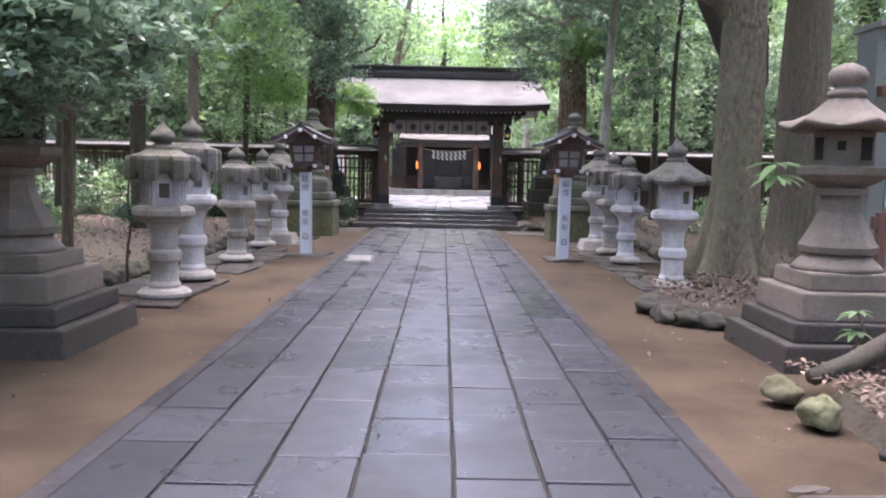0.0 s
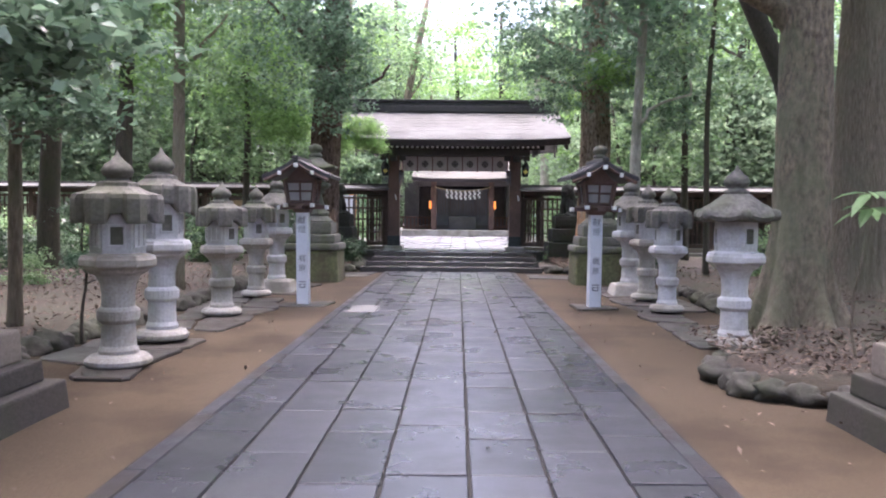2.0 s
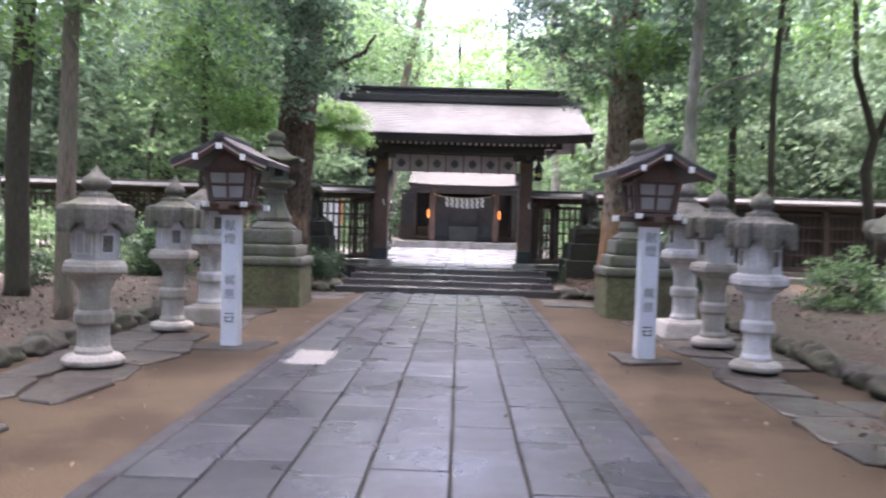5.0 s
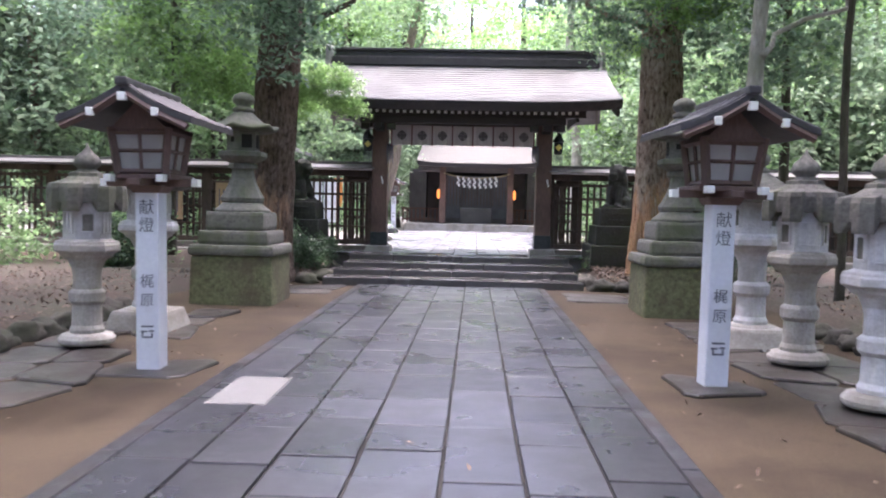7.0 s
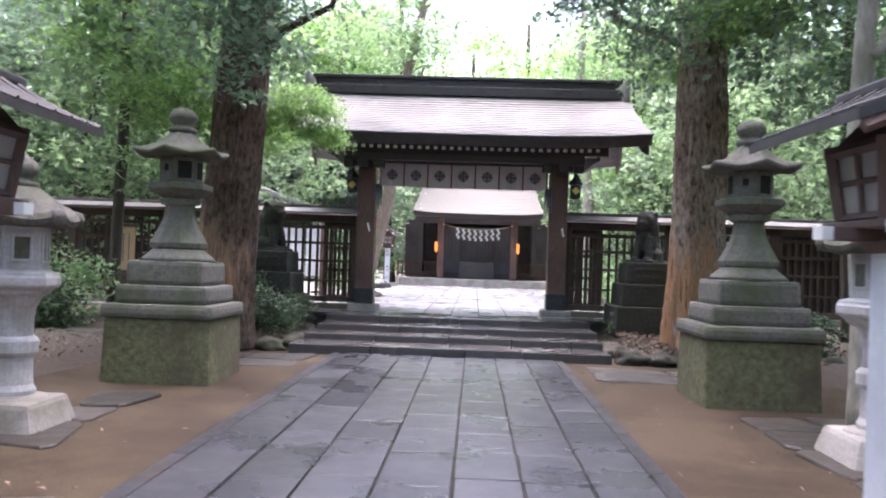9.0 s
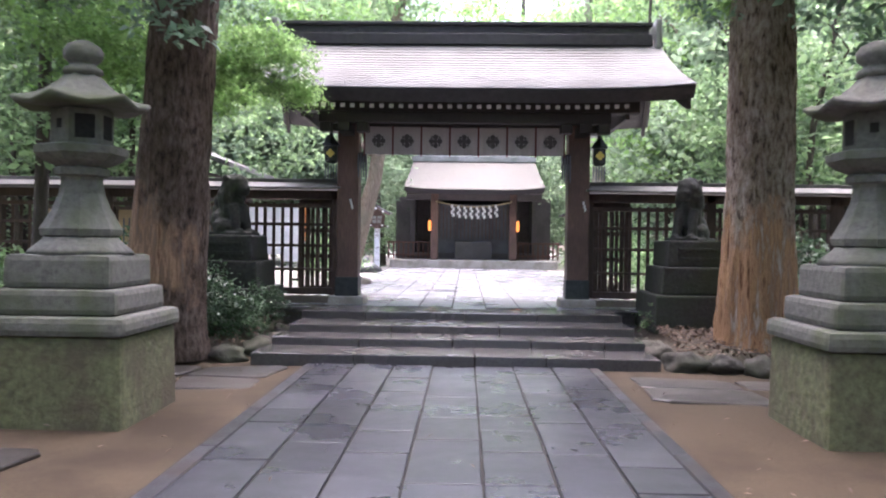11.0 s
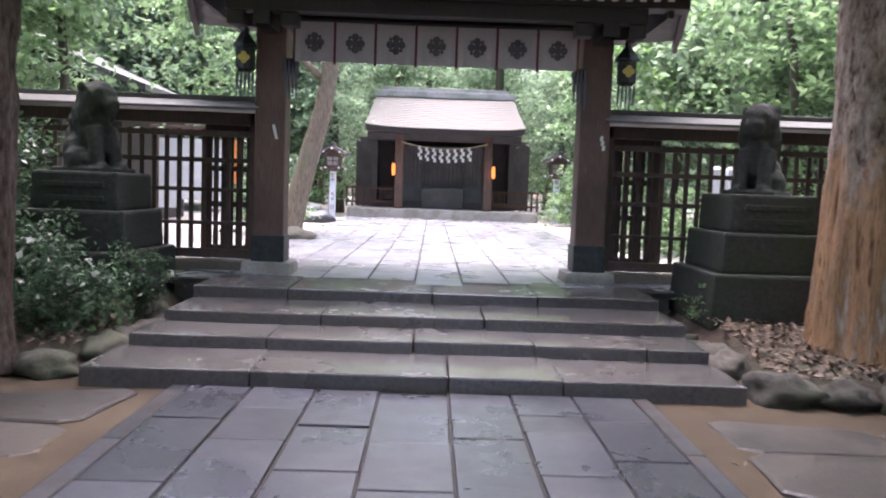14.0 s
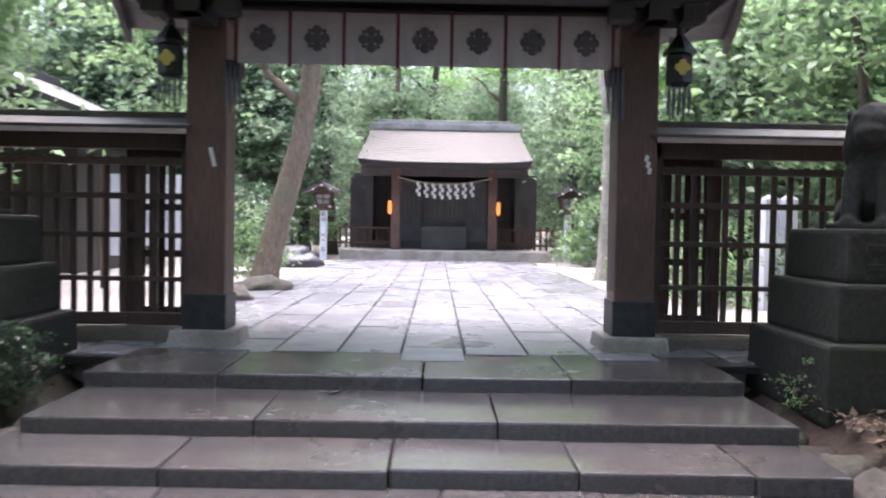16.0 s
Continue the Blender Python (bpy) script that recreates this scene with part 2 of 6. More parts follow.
def cedar_bark(name, plate, pale, crack, strip_dark, strip_light, bare_to=None, scar=None):
    """Rough plated bark; where it has been rubbed or torn away the stringy inner bark shows."""
    m = bpy.data.materials.new(name)
    m.use_nodes = True
    n, l = m.node_tree.nodes, m.node_tree.links
    bsdf = n["Principled BSDF"]
    bsdf.inputs["Roughness"].default_value = 0.92
    bsdf.inputs["Specular IOR Level"].default_value = 0.2
    pos = n.new("ShaderNodeNewGeometry").outputs["Position"]

    def noise_at(scale, stretch, detail=6, rough=0.6):
        mp = n.new("ShaderNodeMapping")
        mp.inputs["Scale"].default_value = stretch
        l.new(pos, mp.inputs["Vector"])
        t = n.new("ShaderNodeTexNoise")
        t.inputs["Scale"].default_value, t.inputs["Detail"].default_value, t.inputs["Roughness"].default_value = scale, detail, rough
        l.new(mp.outputs[0], t.inputs["Vector"])
        return t.outputs["Fac"]

    def ramp(fac, stops):
        r = n.new("ShaderNodeValToRGB")
        while len(r.color_ramp.elements) < len(stops):
            r.color_ramp.elements.new(0.5)
        for e, (p, c) in zip(r.color_ramp.elements, stops):
            e.position, e.color = p, (*c, 1)
        l.new(fac, r.inputs["Fac"])
        return r.outputs["Color"]

    def mix(fac, a, b):
        x = n.new("ShaderNodeMixRGB")
        l.new(fac, x.inputs["Fac"])
        l.new(a, x.inputs["Color1"])
        l.new(b, x.inputs["Color2"])
        return x.outputs["Color"]

    plates = noise_at(7, (2.6, 2.6, 1.0), 7, 0.7)
    rough = ramp(plates, ((0.36, crack), (0.47, plate), (0.66, pale)))
    patches = ramp(noise_at(1.3, (1, 1, 0.8), 4), ((0.42, (0, 0, 0)), (0.62, (1, 1, 1))))
    dull = n.new("ShaderNodeMixRGB")
    dull.blend_type = "MULTIPLY"
    dull.inputs["Color2"].default_value = (0.66, 0.62, 0.56, 1)
    l.new(patches, dull.inputs["Fac"])
    l.new(rough, dull.inputs["Color1"])
    colour = dull.outputs["Color"]
    height = plates
    if bare_to or scar:
        fibres = noise_at(5, (2.5, 2.5, 0.30), 8, 0.72)
        bare = ramp(fibres, ((0.34, strip_dark), (0.47, strip_light), (0.54, tuple(0.6 * c for c in strip_light)), (0.66, pale)))
        edge = noise_at(2.0, (1, 1, 0.6), 6, 0.7)
        if bare_to:
            sep = n.new("ShaderNodeSeparateXYZ")
            l.new(pos, sep.inputs[0])
            away = sep.outputs["Z"]
            limit = bare_to
        else:
            d = n.new("ShaderNodeVectorMath")
            d.operation = "DISTANCE"
            l.new(pos, d.inputs[0])
            d.inputs[1].default_value = scar[:3]
            away = d.outputs["Value"]
            limit = scar[3]
        add = n.new("ShaderNodeMath")
        add.operation = "ADD"
        l.new(away, add.inputs[0])
        wide = n.new("ShaderNodeMath")
        wide.operation = "MULTIPLY"
        wide.inputs[1].default_value = 2.0
        l.new(edge, wide.inputs[0])
        l.new(wide.outputs[0], add.inputs[1])
        rng = n.new("ShaderNodeMapRange")
        l.new(add.outputs[0], rng.inputs["Value"])
        rng.inputs["From Min"].default_value, rng.inputs["From Max"].default_value = limit + 0.85, limit + 1.15
        rng.inputs["To Min"].default_value, rng.inputs["To Max"].default_value = 1, 0
        colour = mix(rng.outputs[0], colour, bare)
        height = mix(rng.outputs[0], plates, fibres)
    l.new(colour, bsdf.inputs["Base Color"])
    b = n.new("ShaderNodeBump")
    b.inputs["Strength"].default_value, b.inputs["Distance"].default_value = 1.0, 0.09
    l.new(height, b.inputs["Height"])
    l.new(b.outputs[0], bsdf.inputs["Normal"])
    return m


BARK_RED = cedar_bark("red_cedar_bark", (0.30, 0.235, 0.185), (0.52, 0.455, 0.395), (0.075, 0.055, 0.043), (0.12, 0.058, 0.032), (0.50, 0.30, 0.17), bare_to=1.62)
BARK_BROWN = cedar_bark("dark_cedar_bark", (0.125, 0.092, 0.076), (0.23, 0.185, 0.16), (0.045, 0.034, 0.029), (0.12, 0.058, 0.036), (0.42, 0.27, 0.18), scar=(-3.72, 22.34, 1.1, 0.62))


def glow(name, colour, strength):
    m = bpy.data.materials.new(name)
    m.use_nodes = True
    b = m.node_tree.nodes["Principled BSDF"]
    b.inputs["Base Color"].default_value = (*colour, 1)
    b.inputs["Emission Color"].default_value = (*colour, 1)
    b.inputs["Emission Strength"].default_value = strength
    return m


LAMP_GLOW = glow("orange_lantern_light", (1.0, 0.28, 0.05), 0.22)


# ---- building helpers ----
def part(name, bm, material, parent=None, label="", smooth=False):
    me = bpy.data.meshes.new(name)
    bmesh.ops.recalc_face_normals(bm, faces=bm.faces)
    bm.to_mesh(me)
    bm.free()
    me.materials.append(material)
    if smooth:
        me.polygons.foreach_set("use_smooth", [True] * len(me.polygons))
    ob = new(name, me)
    if parent:
        ob.parent = parent
    if label:
        tagged(ob, label)
    return ob


def piece(name, me, parent, m):
    """One more object on a shared mesh."""
    ob = new(name, me)
    ob.parent = parent
    ob.matrix_basis = m
    return ob


def thing(name, m, label, category, group="", kind=""):
    ob = new(name)
    ob.empty_display_size = 0.2
    ob.matrix_basis = m
    return tagged(ob, label, category, group, kind)


def B():
    return bmesh.new()


def box(bm, x0, x1, y0, y1, z0, z1, bevel=0.0, turn=None, taper=1.0):
    """A box between two corners; taper scales its top; turn is a pose about its own middle."""
    c = Vector(((x0 + x1) / 2, (y0 + y1) / 2, (z0 + z1) / 2))
    g = bmesh.ops.create_cube(bm, size=1.0)
    vs = g["verts"]
    for v in vs:
        k = taper if v.co.z > 0 else 1.0
        p = Vector((v.co.x * (x1 - x0) * k, v.co.y * (y1 - y0) * k, v.co.z * (z1 - z0)))
        v.co = (turn @ p if turn else p) + c
    if bevel:
        es = list({e for v in vs for e in v.link_edges})
        bmesh.ops.bevel(bm, geom=es, offset=bevel, segments=2, affect="EDGES", profile=0.6)
    return bm


def lathe(bm, profile, n=6, turn=0.0, x=0.0, y=0.0, squash=1.0):
    """Rings of n corners through (radius, z)."""
    rings = []
    for r, z in profile:
        rings.append([bm.verts.new((x + r * math.cos(turn + 2 * math.pi * k / n), y + squash * r * math.sin(turn + 2 * math.pi * k / n), z)) for k in range(n)])
    for a, b in zip(rings, rings[1:]):
        for k in range(n):
            bm.faces.new((a[k], a[(k + 1) % n], b[(k + 1) % n], b[k]))
    bm.faces.new(rings[0][::-1])
    bm.faces.new(rings[-1])
    return bm


def tube(bm, pts, radii, n=8, wob=0.0):
    """A limb along points, with its own thickness at each."""
    rings = []
    up = Vector((0.13, 0.97, 0.2))
    for i, p in enumerate(pts):
        a, b = Vector(pts[max(i - 1, 0)]), Vector(pts[min(i + 1, len(pts) - 1)])
        d = (b - a).normalized()
        s = d.cross(up).normalized()
        t = s.cross(d)
        ring = []
        for k in range(n):
            f = 2 * math.pi * k / n
            r = radii[i] * (1 + wob * noise.noise(Vector((p[0] * 2 + 3 * math.cos(f), p[1] * 2 + 3 * math.sin(f), p[2] * 1.1))))
            ring.append(bm.verts.new(Vector(p) + (s * math.cos(f) + t * math.sin(f)) * r))
        rings.append(ring)
    for a, b in zip(rings, rings[1:]):
        for k in range(n):
            bm.faces.new((a[k], a[(k + 1) % n], b[(k + 1) % n], b[k]))
    bm.faces.new(rings[0][::-1])
    bm.faces.new(rings[-1])
    return bm


def rock_mesh(name, seed, material):
    bm = B()
    bmesh.ops.create_icosphere(bm, subdivisions=3, radius=0.5)
    for v in bm.verts:
        d = v.co.normalized()
        v.co = d * 0.5 * (1 + 0.45 * noise.noise(d * 1.5 + Vector((seed * 7.1, 0, 3))) + 0.18 * noise.noise(d * 4 + Vector((seed, 5, 0))))
        v.co.z = max(v.co.z, -0.3)
    me = bpy.data.meshes.new(name)
    bm.to_mesh(me)
    bm.free()
    me.polygons.foreach_set("use_smooth", [True] * len(me.polygons))
    me.materials.append(material)
    return me


def leaf_mesh(name, centres, normals_up, size, material, rng, long=2.1, droop=0.35):
    """Bent four-cornered leaves, one at each centre."""
    n = len(centres)
    d = rng.normal(size=(n, 3))
    d[:, 2] = d[:, 2] * 0.5 - droop
    d /= np.linalg.norm(d, axis=1)[:, None]
    u = rng.normal(size=(n, 3)) * (1 - normals_up) + np.array([0, 0, 1.0]) * normals_up * 2
    s = np.cross(d, u)
    s /= np.linalg.norm(s, axis=1)[:, None] + 1e-6
    nn = np.cross(s, d)
    L = size * rng.uniform(0.6, 1.3, n)[:, None]
    w = L / long / 2
    v = np.empty((n, 4, 3))
    v[:, 0] = centres - d * L * 0.5
    v[:, 1] = centres + s * w + nn * w * 0.5
    v[:, 2] = centres + d * L * 0.5
    v[:, 3] = centres - s * w + nn * w * 0.5
    me = bpy.data.meshes.new(name)
    me.vertices.add(n * 4)
    me.vertices.foreach_set("co", v.reshape(-1))
    me.loops.add(n * 4)
    me.loops.foreach_set("vertex_index", np.arange(n * 4))
    me.polygons.add(n)
    me.polygons.foreach_set("loop_start", np.arange(n) * 4)
    me.update(calc_edges=True)
    me.materials.append(material)
    return me


def crown_points(rng, rx, ry, rz, clumps, per, clump_r, hollow=0.45):
    """Leaf places in flat sprays scattered through an uneven crown."""
    out = []
    for _ in range(clumps):
        d = rng.normal(size=3)
        d /= np.linalg.norm(d)
        k = rng.uniform(hollow, 1.0) * rng.uniform(0.75, 1.12)
        c = d * k * np.array([rx, ry, rz])
        r = clump_r * rng.uniform(0.55, 1.35)
        p = rng.normal(size=(per, 3)) * np.array([r, r, r * 0.32]) * 0.55
        p[:, 2] -= 0.25 * (p[:, 0] ** 2 + p[:, 1] ** 2) / r
        out.append(p + c)
    return np.concatenate(out)


# ---- ground ----
STEP_Y = (22.55, 23.28, 23.86, 24.68)
STEP_Z = (0.095, 0.19, 0.285, 0.38)
FLOOR_Z = 0.38
GATE_Z = 0.35


def smooth01(a, b, v):
    k = min(max((v - a) / (b - a), 0.0), 1.0)
    return k * k * (3 - 2 * k)


def ground_height(x, y):
    """The sandy walk is level; the wood floor beside it lies a little higher, and rises to the court."""
    side = smooth01(3.7, 4.6, -x) if x < 0 else smooth01(3.5, 4.4, x)
    h = side * (0.09 + 0.05 * noise.noise(Vector((x * 0.5, y * 0.5, 0))))
    if y > 22.6:
        beside = smooth01(2.35, 2.75, abs(x + 0.2))
        h = max(h, beside * (0.05 + 0.2 * smooth01(22.6, 25.4, y)))
    return h + 0.012 * noise.noise(Vector((x * 1.7, y * 1.7, 2)))


def build_ground():
    bm = B()
    xs = [-400, -120, -50, -30, -20] + [-14 + 0.5 * i for i in range(57)] + [20, 30, 50, 120, 400]
    ys = [-400, -120, -40, -20] + [-8 + 0.5 * i for i in range(69)] + [29, 34, 45, 60, 90, 150, 400]
    grid = [[bm.verts.new((x, y, ground_height(x, y) - 0.035)) for x in xs] for y in ys]
    for a, b in zip(grid, grid[1:]):
        for i in range(len(xs) - 1):
            bm.faces.new((a[i], a[i + 1], b[i + 1], b[i]))
    ob = part("ground", bm, SAND, smooth=True)
    return tagged(ob, "packed brown sand beside the paved shrine approach", "ground", kind="structure")


ground = build_ground()


def bed(name, outline, base, top, label):
    """A raised bed of soil inside an outline, domed a little in the middle."""
    bm = B()
    cx = sum(p[0] for p in outline) / len(outline)
    cy = sum(p[1] for p in outline) / len(outline)
    rings = []
    for k, z in ((1.0, base), (0.99, top), (0.8, top + 0.03), (0.5, top + 0.05), (0.2, top + 0.06)):
        ring = []
        for i in range(len(outline)):
            x, y = outline[i]
            px, py = cx + (x - cx) * k, cy + (y - cy) * k
            ring.append(bm.verts.new((px, py, z + (0.02 * noise.noise(Vector((px * 2, py * 2, 1))) if k < 1 else 0))))
        rings.append(ring)
    n = len(outline)
    for a, b in zip(rings, rings[1:]):
        for i in range(n):
            bm.faces.new((a[i], a[(i + 1) % n], b[(i + 1) % n], b[i]))
    bm.faces.new(rings[-1])
    return tagged(part(name, bm, EARTH, smooth=True), label, "soil bed", kind="structure")


def strip(x0, x1, y0, y1, base, top, name, label, step=0.4):
    """A soil bed over a rectangle, with an uneven top."""
    bm = B()
    nx, ny = max(2, int((x1 - x0) / step)), max(2, int((y1 - y0) / step))
    g = []
    for j in range(ny + 1):
        row = []
        for i in range(nx + 1):
            x, y = x0 + (x1 - x0) * i / nx, y0 + (y1 - y0) * j / ny
            z = top(x, y) if callable(top) else top
            edge = min(i, nx - i, j, ny - j)
            z = base if edge == 0 else z + 0.04 * noise.noise(Vector((x, y, 4)))
            row.append(bm.verts.new((x, y, z)))
        g.append(row)
    for a, b in zip(g, g[1:]):
        for i in range(nx):
            bm.faces.new((a[i], a[i + 1], b[i + 1], b[i]))
    return tagged(part(name, bm, EARTH, smooth=True), label, "soil bed", kind="structure")


strip(-34, -3.95, -14, 25.6, -0.1, lambda x, y: 0.13 + 0.006 * min(-x - 4, 10), "soil_bed_1", "dark woodland soil strewn with fallen brown leaves", 0.5)
strip(3.85, 34, 9.6, 25.6, -0.1, lambda x, y: 0.13 + 0.006 * min(x - 4, 10), "soil_bed_2", "dark woodland soil behind the row of stone lanterns", 0.5)
strip(2.15, 34, 5.05, 6.75, -0.1, lambda x, y: 0.13 + 0.006 * min(x - 2.1, 10), "soil_bed_3", "leaf-covered soil held by rough kerb rocks", 0.5)
bed("soil_bed_4", [(2.2, 9.0), (2.6, 8.75), (3.6, 8.75), (5.2, 8.8), (5.6, 10.5), (5.2, 12.6), (4.2, 12.6), (3.5, 11.9), (3.2, 10.9), (2.5, 10.45), (2.2, 9.9)], -0.1, 0.10, "raised soil bed with dry leaves round a tree foot")
strip(-7.5, -2.45, 22.75, 25.75, -0.1, lambda x, y: 0.14 + 0.2 * smooth01(22.8, 24.6, y), "soil_bed_5", "shrub bed rising to the gate fence")
strip(2.05, 7.5, 22.65, 25.75, -0.1, lambda x, y: 0.10 + 0.2 * smooth01(23.0, 24.8, y), "soil_bed_6", "bare soil bed with straw-coloured litter at the tree foot")

# the raised court beyond the steps
bm = B()
box(bm, -40, 40, 25.6, 90, -0.2, FLOOR_Z - 0.02)
tagged(part("court_ground", bm, GRAVEL), "pale packed earth of the inner shrine court", "ground", kind="structure")

# ---- stone steps: a row of blocks to each riser ----
steps = thing("stone_steps", pose(0, 0, 0), "four low worn granite steps, damp, up to the gate", "steps", kind="structure")
STEP_X = ((-2.44, 2.0), (-2.38, 1.98), (-2.3, 1.98), (-2.32, 1.98))
rng_s = random.Random(5)
for i in range(4):
    y0 = STEP_Y[i]
    y1 = (STEP_Y + (25.65,))[i + 1] + 0.06
    x = STEP_X[i][0]
    while x < STEP_X[i][1] - 0.05:
        w = min(rng_s.uniform(0.75, 1.35), STEP_X[i][1] - x)
        if STEP_X[i][1] - x - w < 0.4:
            w = STEP_X[i][1] - x
        bm = B()
        box(bm, x + 0.004, x + w - 0.004, y0 + rng_s.uniform(-0.012, 0.012), y1, -0.12, STEP_Z[i] + rng_s.uniform(-0.004, 0.004), 0.014)
        part("step_block", bm, STEP, steps)
        x += w

# ---- the gate ----
GX = -0.16
GATE_S = 0.945
gate = thing("shrine_gate", pose(GX, 26.1 - 26.75 * GATE_S, 0.074) @ Matrix.Diagonal((GATE_S, GATE_S, GATE_S, 1)), "dark timber shrine gate with a grey curved roof", "gate")


def gate_pillar(x, y):
    bm = B()
    box(bm, x - 0.17, x + 0.17, y - 0.17, y + 0.17, GATE_Z + 0.1, 3.2, 0.02)
    p = part("pillar", bm, PILLAR_WOOD, gate)
    bm = B()
    box(bm, x - 0.185, x + 0.185, y - 0.185, y + 0.185, GATE_Z + 0.09, GATE_Z + 0.40, 0.012)
    part("pillar_shoe", bm, SHOE, p, "dark metal sleeve round the pillar foot")
    bm = B()
    box(bm, x - 0.29, x + 0.29, y - 0.29, y + 0.29, GATE_Z - 0.05, GATE_Z + 0.10, 0.025, taper=0.93)
    part("pillar_stone", bm, GRANITE, p, "pale granite footing stone")


for px in (-1.83, 1.81):
    gate_pillar(px, 26.75)


def beam(name, x0, x1, y0, y1, z0, z1, material=DARK_WOOD, bevel=0.012):
    bm = B()
    box(bm, x0, x1, y0, y1, z0, z1, bevel)
    return part(name, bm, material, gate)


beam("lintel", -2.2, 2.2, 26.60, 26.92, 3.06, 3.40)
beam("front_beam", -2.2, 2.2, 26.0, 26.2, 3.12, 3.28)
beam("upper_beam", -2.62, 2.62, 25.97, 26.23, 3.28, 3.46)
beam("gable_beam", -2.62, 2.62, 26.6, 27.1, 3.40, 3.64)
beam("tie_beam", -1.98, -1.72, 26.24, 28.4, 3.36, 3.52)
beam("tie_beam", 1.70, 1.96, 26.24, 28.4, 3.36, 3.52)
for sx in (-1, 1):
    beam("bracket_arm", sx * 1.82 - 0.09, sx * 1.82 + 0.09, 25.98, 26.58, 2.98, 3.12)
    for k in range(3):
        beam("bracket_block", sx * (1.82 + 0.28 * (k - 1)) - 0.09, sx * (1.82 + 0.28 * (k - 1)) + 0.09, 26.02, 26.22, 2.98, 3.115)
    # carved bracket noses that hang below the beam end
    bm = B()
    lathe(bm, [(0.02, 2.60), (0.07, 2.66), (0.09, 2.78), (0.07, 2.90), (0.03, 2.98)], 8, 0, sx * 2.12, 26.5)
    part("carved_nose", bm, DARK_WOOD, gate)
    bm = B()
    box(bm, sx * 1.60 - 0.05, sx * 1.60 + 0.05, 26.56, 26.72, 2.56, 2.72, 0.02, taper=1.3)
    part("carved_nose", bm, DARK_WOOD, gate)
    for k in range(4):
        bm = B()
        u = sx * 1.60 - 0.06 + 0.04 * k
        tube(bm, [(u, 26.53, 2.70), (u, 26.53, 2.52), (u + 0.006, 26.53, 2.32 - 0.05 * (k % 2))], [0.010, 0.018, 0.008], 6)
        part("tassel", bm, INK, gate, "dark hanging tassel")
beam("ceiling_panel", -2.8, 2.8, 26.1, 28.0, 3.64, 3.68)

EAVE_Y, RIDGE_Y, EAVE_Z, RIDGE_Z = 25.38, 26.98, 3.52, 4.62


def roof_line(k):
    """Half profile of the roof, from the eave (0) to the ridge (1): a sagging curve."""
    return EAVE_Y + (RIDGE_Y - EAVE_Y) * k, EAVE_Z + (RIDGE_Z - EAVE_Z) * (0.62 * k + 0.38 * k * k)


def sloped_courses(parent, count, half_w, thick, yr, line, material):
    """Overlapping shingle courses along both slopes, each with a butt edge and a thickness."""
    segs = 14
    for mirror in (False, True):
        for i in range(count):
            bm = B()
            (ya, za), (yb, zb) = line(i / count), line((i + 1.25) / count)
            ha, hb = half_w(i / count), half_w((i + 1) / count)
            rows = []
            for (yy, zz, hh) in ((ya, za, ha), (ya, za + thick, ha), (yb, zb + thick * 0.3, hb), (yb, zb - 0.004, hb)):
                row = []
                for j in range(segs + 1):
                    u = -1 + 2 * j / segs
                    lift = 0.09 * abs(u) ** 4 * (1 - i / count)
                    row.append(bm.verts.new((u * hh, 2 * yr - yy if mirror else yy, zz + lift)))
                rows.append(row)
            for a, b in zip(rows, rows[1:] + rows[:1]):
                for j in range(segs):
                    bm.faces.new((a[j], a[j + 1], b[j + 1], b[j]))
            bm.faces.new([r[0] for r in rows])
            bm.faces.new([r[-1] for r in rows])
            part("roof_course", bm, material, parent)


def roof_core(line, half_w, eave_drop, yr, material, parent, name):
    """The thick dark layer under the shingles, with its eave edge."""
    bm = B()
    segs, rows = 14, []
    prof = [line(k / 6) for k in range(7)]
    full = [(y, z, k / 6) for k, (y, z) in enumerate(prof)] + [(2 * yr - y, z, k / 6) for k, (y, z) in reversed(list(enumerate(prof[:-1])))]
    for top in (True, False):
        for y, z, k in full:
            row = []
            for j in range(segs + 1):
                u = -1 + 2 * j / segs
                lift = 0.09 * abs(u) ** 4 * (1 - k)
                yy = y if top else yr + (y - yr) * 0.93
                row.append(bm.verts.new((u * (half_w(k) - 0.02), yy, z + lift - 0.012 - (0 if top else eave_drop))))
            rows.append(row)
    m = len(full)
    for blk in (0, m):
        for i in range(m - 1):
            for j in range(segs):
                bm.faces.new((rows[blk + i][j], rows[blk + i][j + 1], rows[blk + i + 1][j + 1], rows[blk + i + 1][j]))
    for i in (0, m - 1):
        for j in range(segs):
            bm.faces.new((rows[i][j], rows[i][j + 1], rows[m + i][j + 1], rows[m + i][j]))
    for j in (0, segs):
        for i in range(m - 1):
            bm.faces.new((rows[i][j], rows[i + 1][j], rows[m + i + 1][j], rows[m + i][j]))
    return part(name, bm, material, parent)


roof = roof_core(roof_line, lambda k: 3.3 - 0.22 * k, 0.17, RIDGE_Y, ROOF_EDGE, gate, "roof")
tagged(roof, "pale grey weathered roof in fine overlapping courses over a dark edge")
sloped_courses(roof, 22, lambda k: 3.3 - 0.22 * k, 0.018, RIDGE_Y, roof_line, ROOF)
for name, half, deep, z0, z1 in (("ridge_base", 2.96, 0.22, 4.48, 4.66), ("ridge_box", 2.92, 0.14, 4.66, 4.80), ("ridge_cap", 2.98, 0.18, 4.80, 4.86)):
    bm = B()
    box(bm, -half, half, RIDGE_Y - deep, RIDGE_Y + deep, z0, z1, 0.012)
    part(name, bm, ROOF_EDGE, gate, "dark boxed ridge")
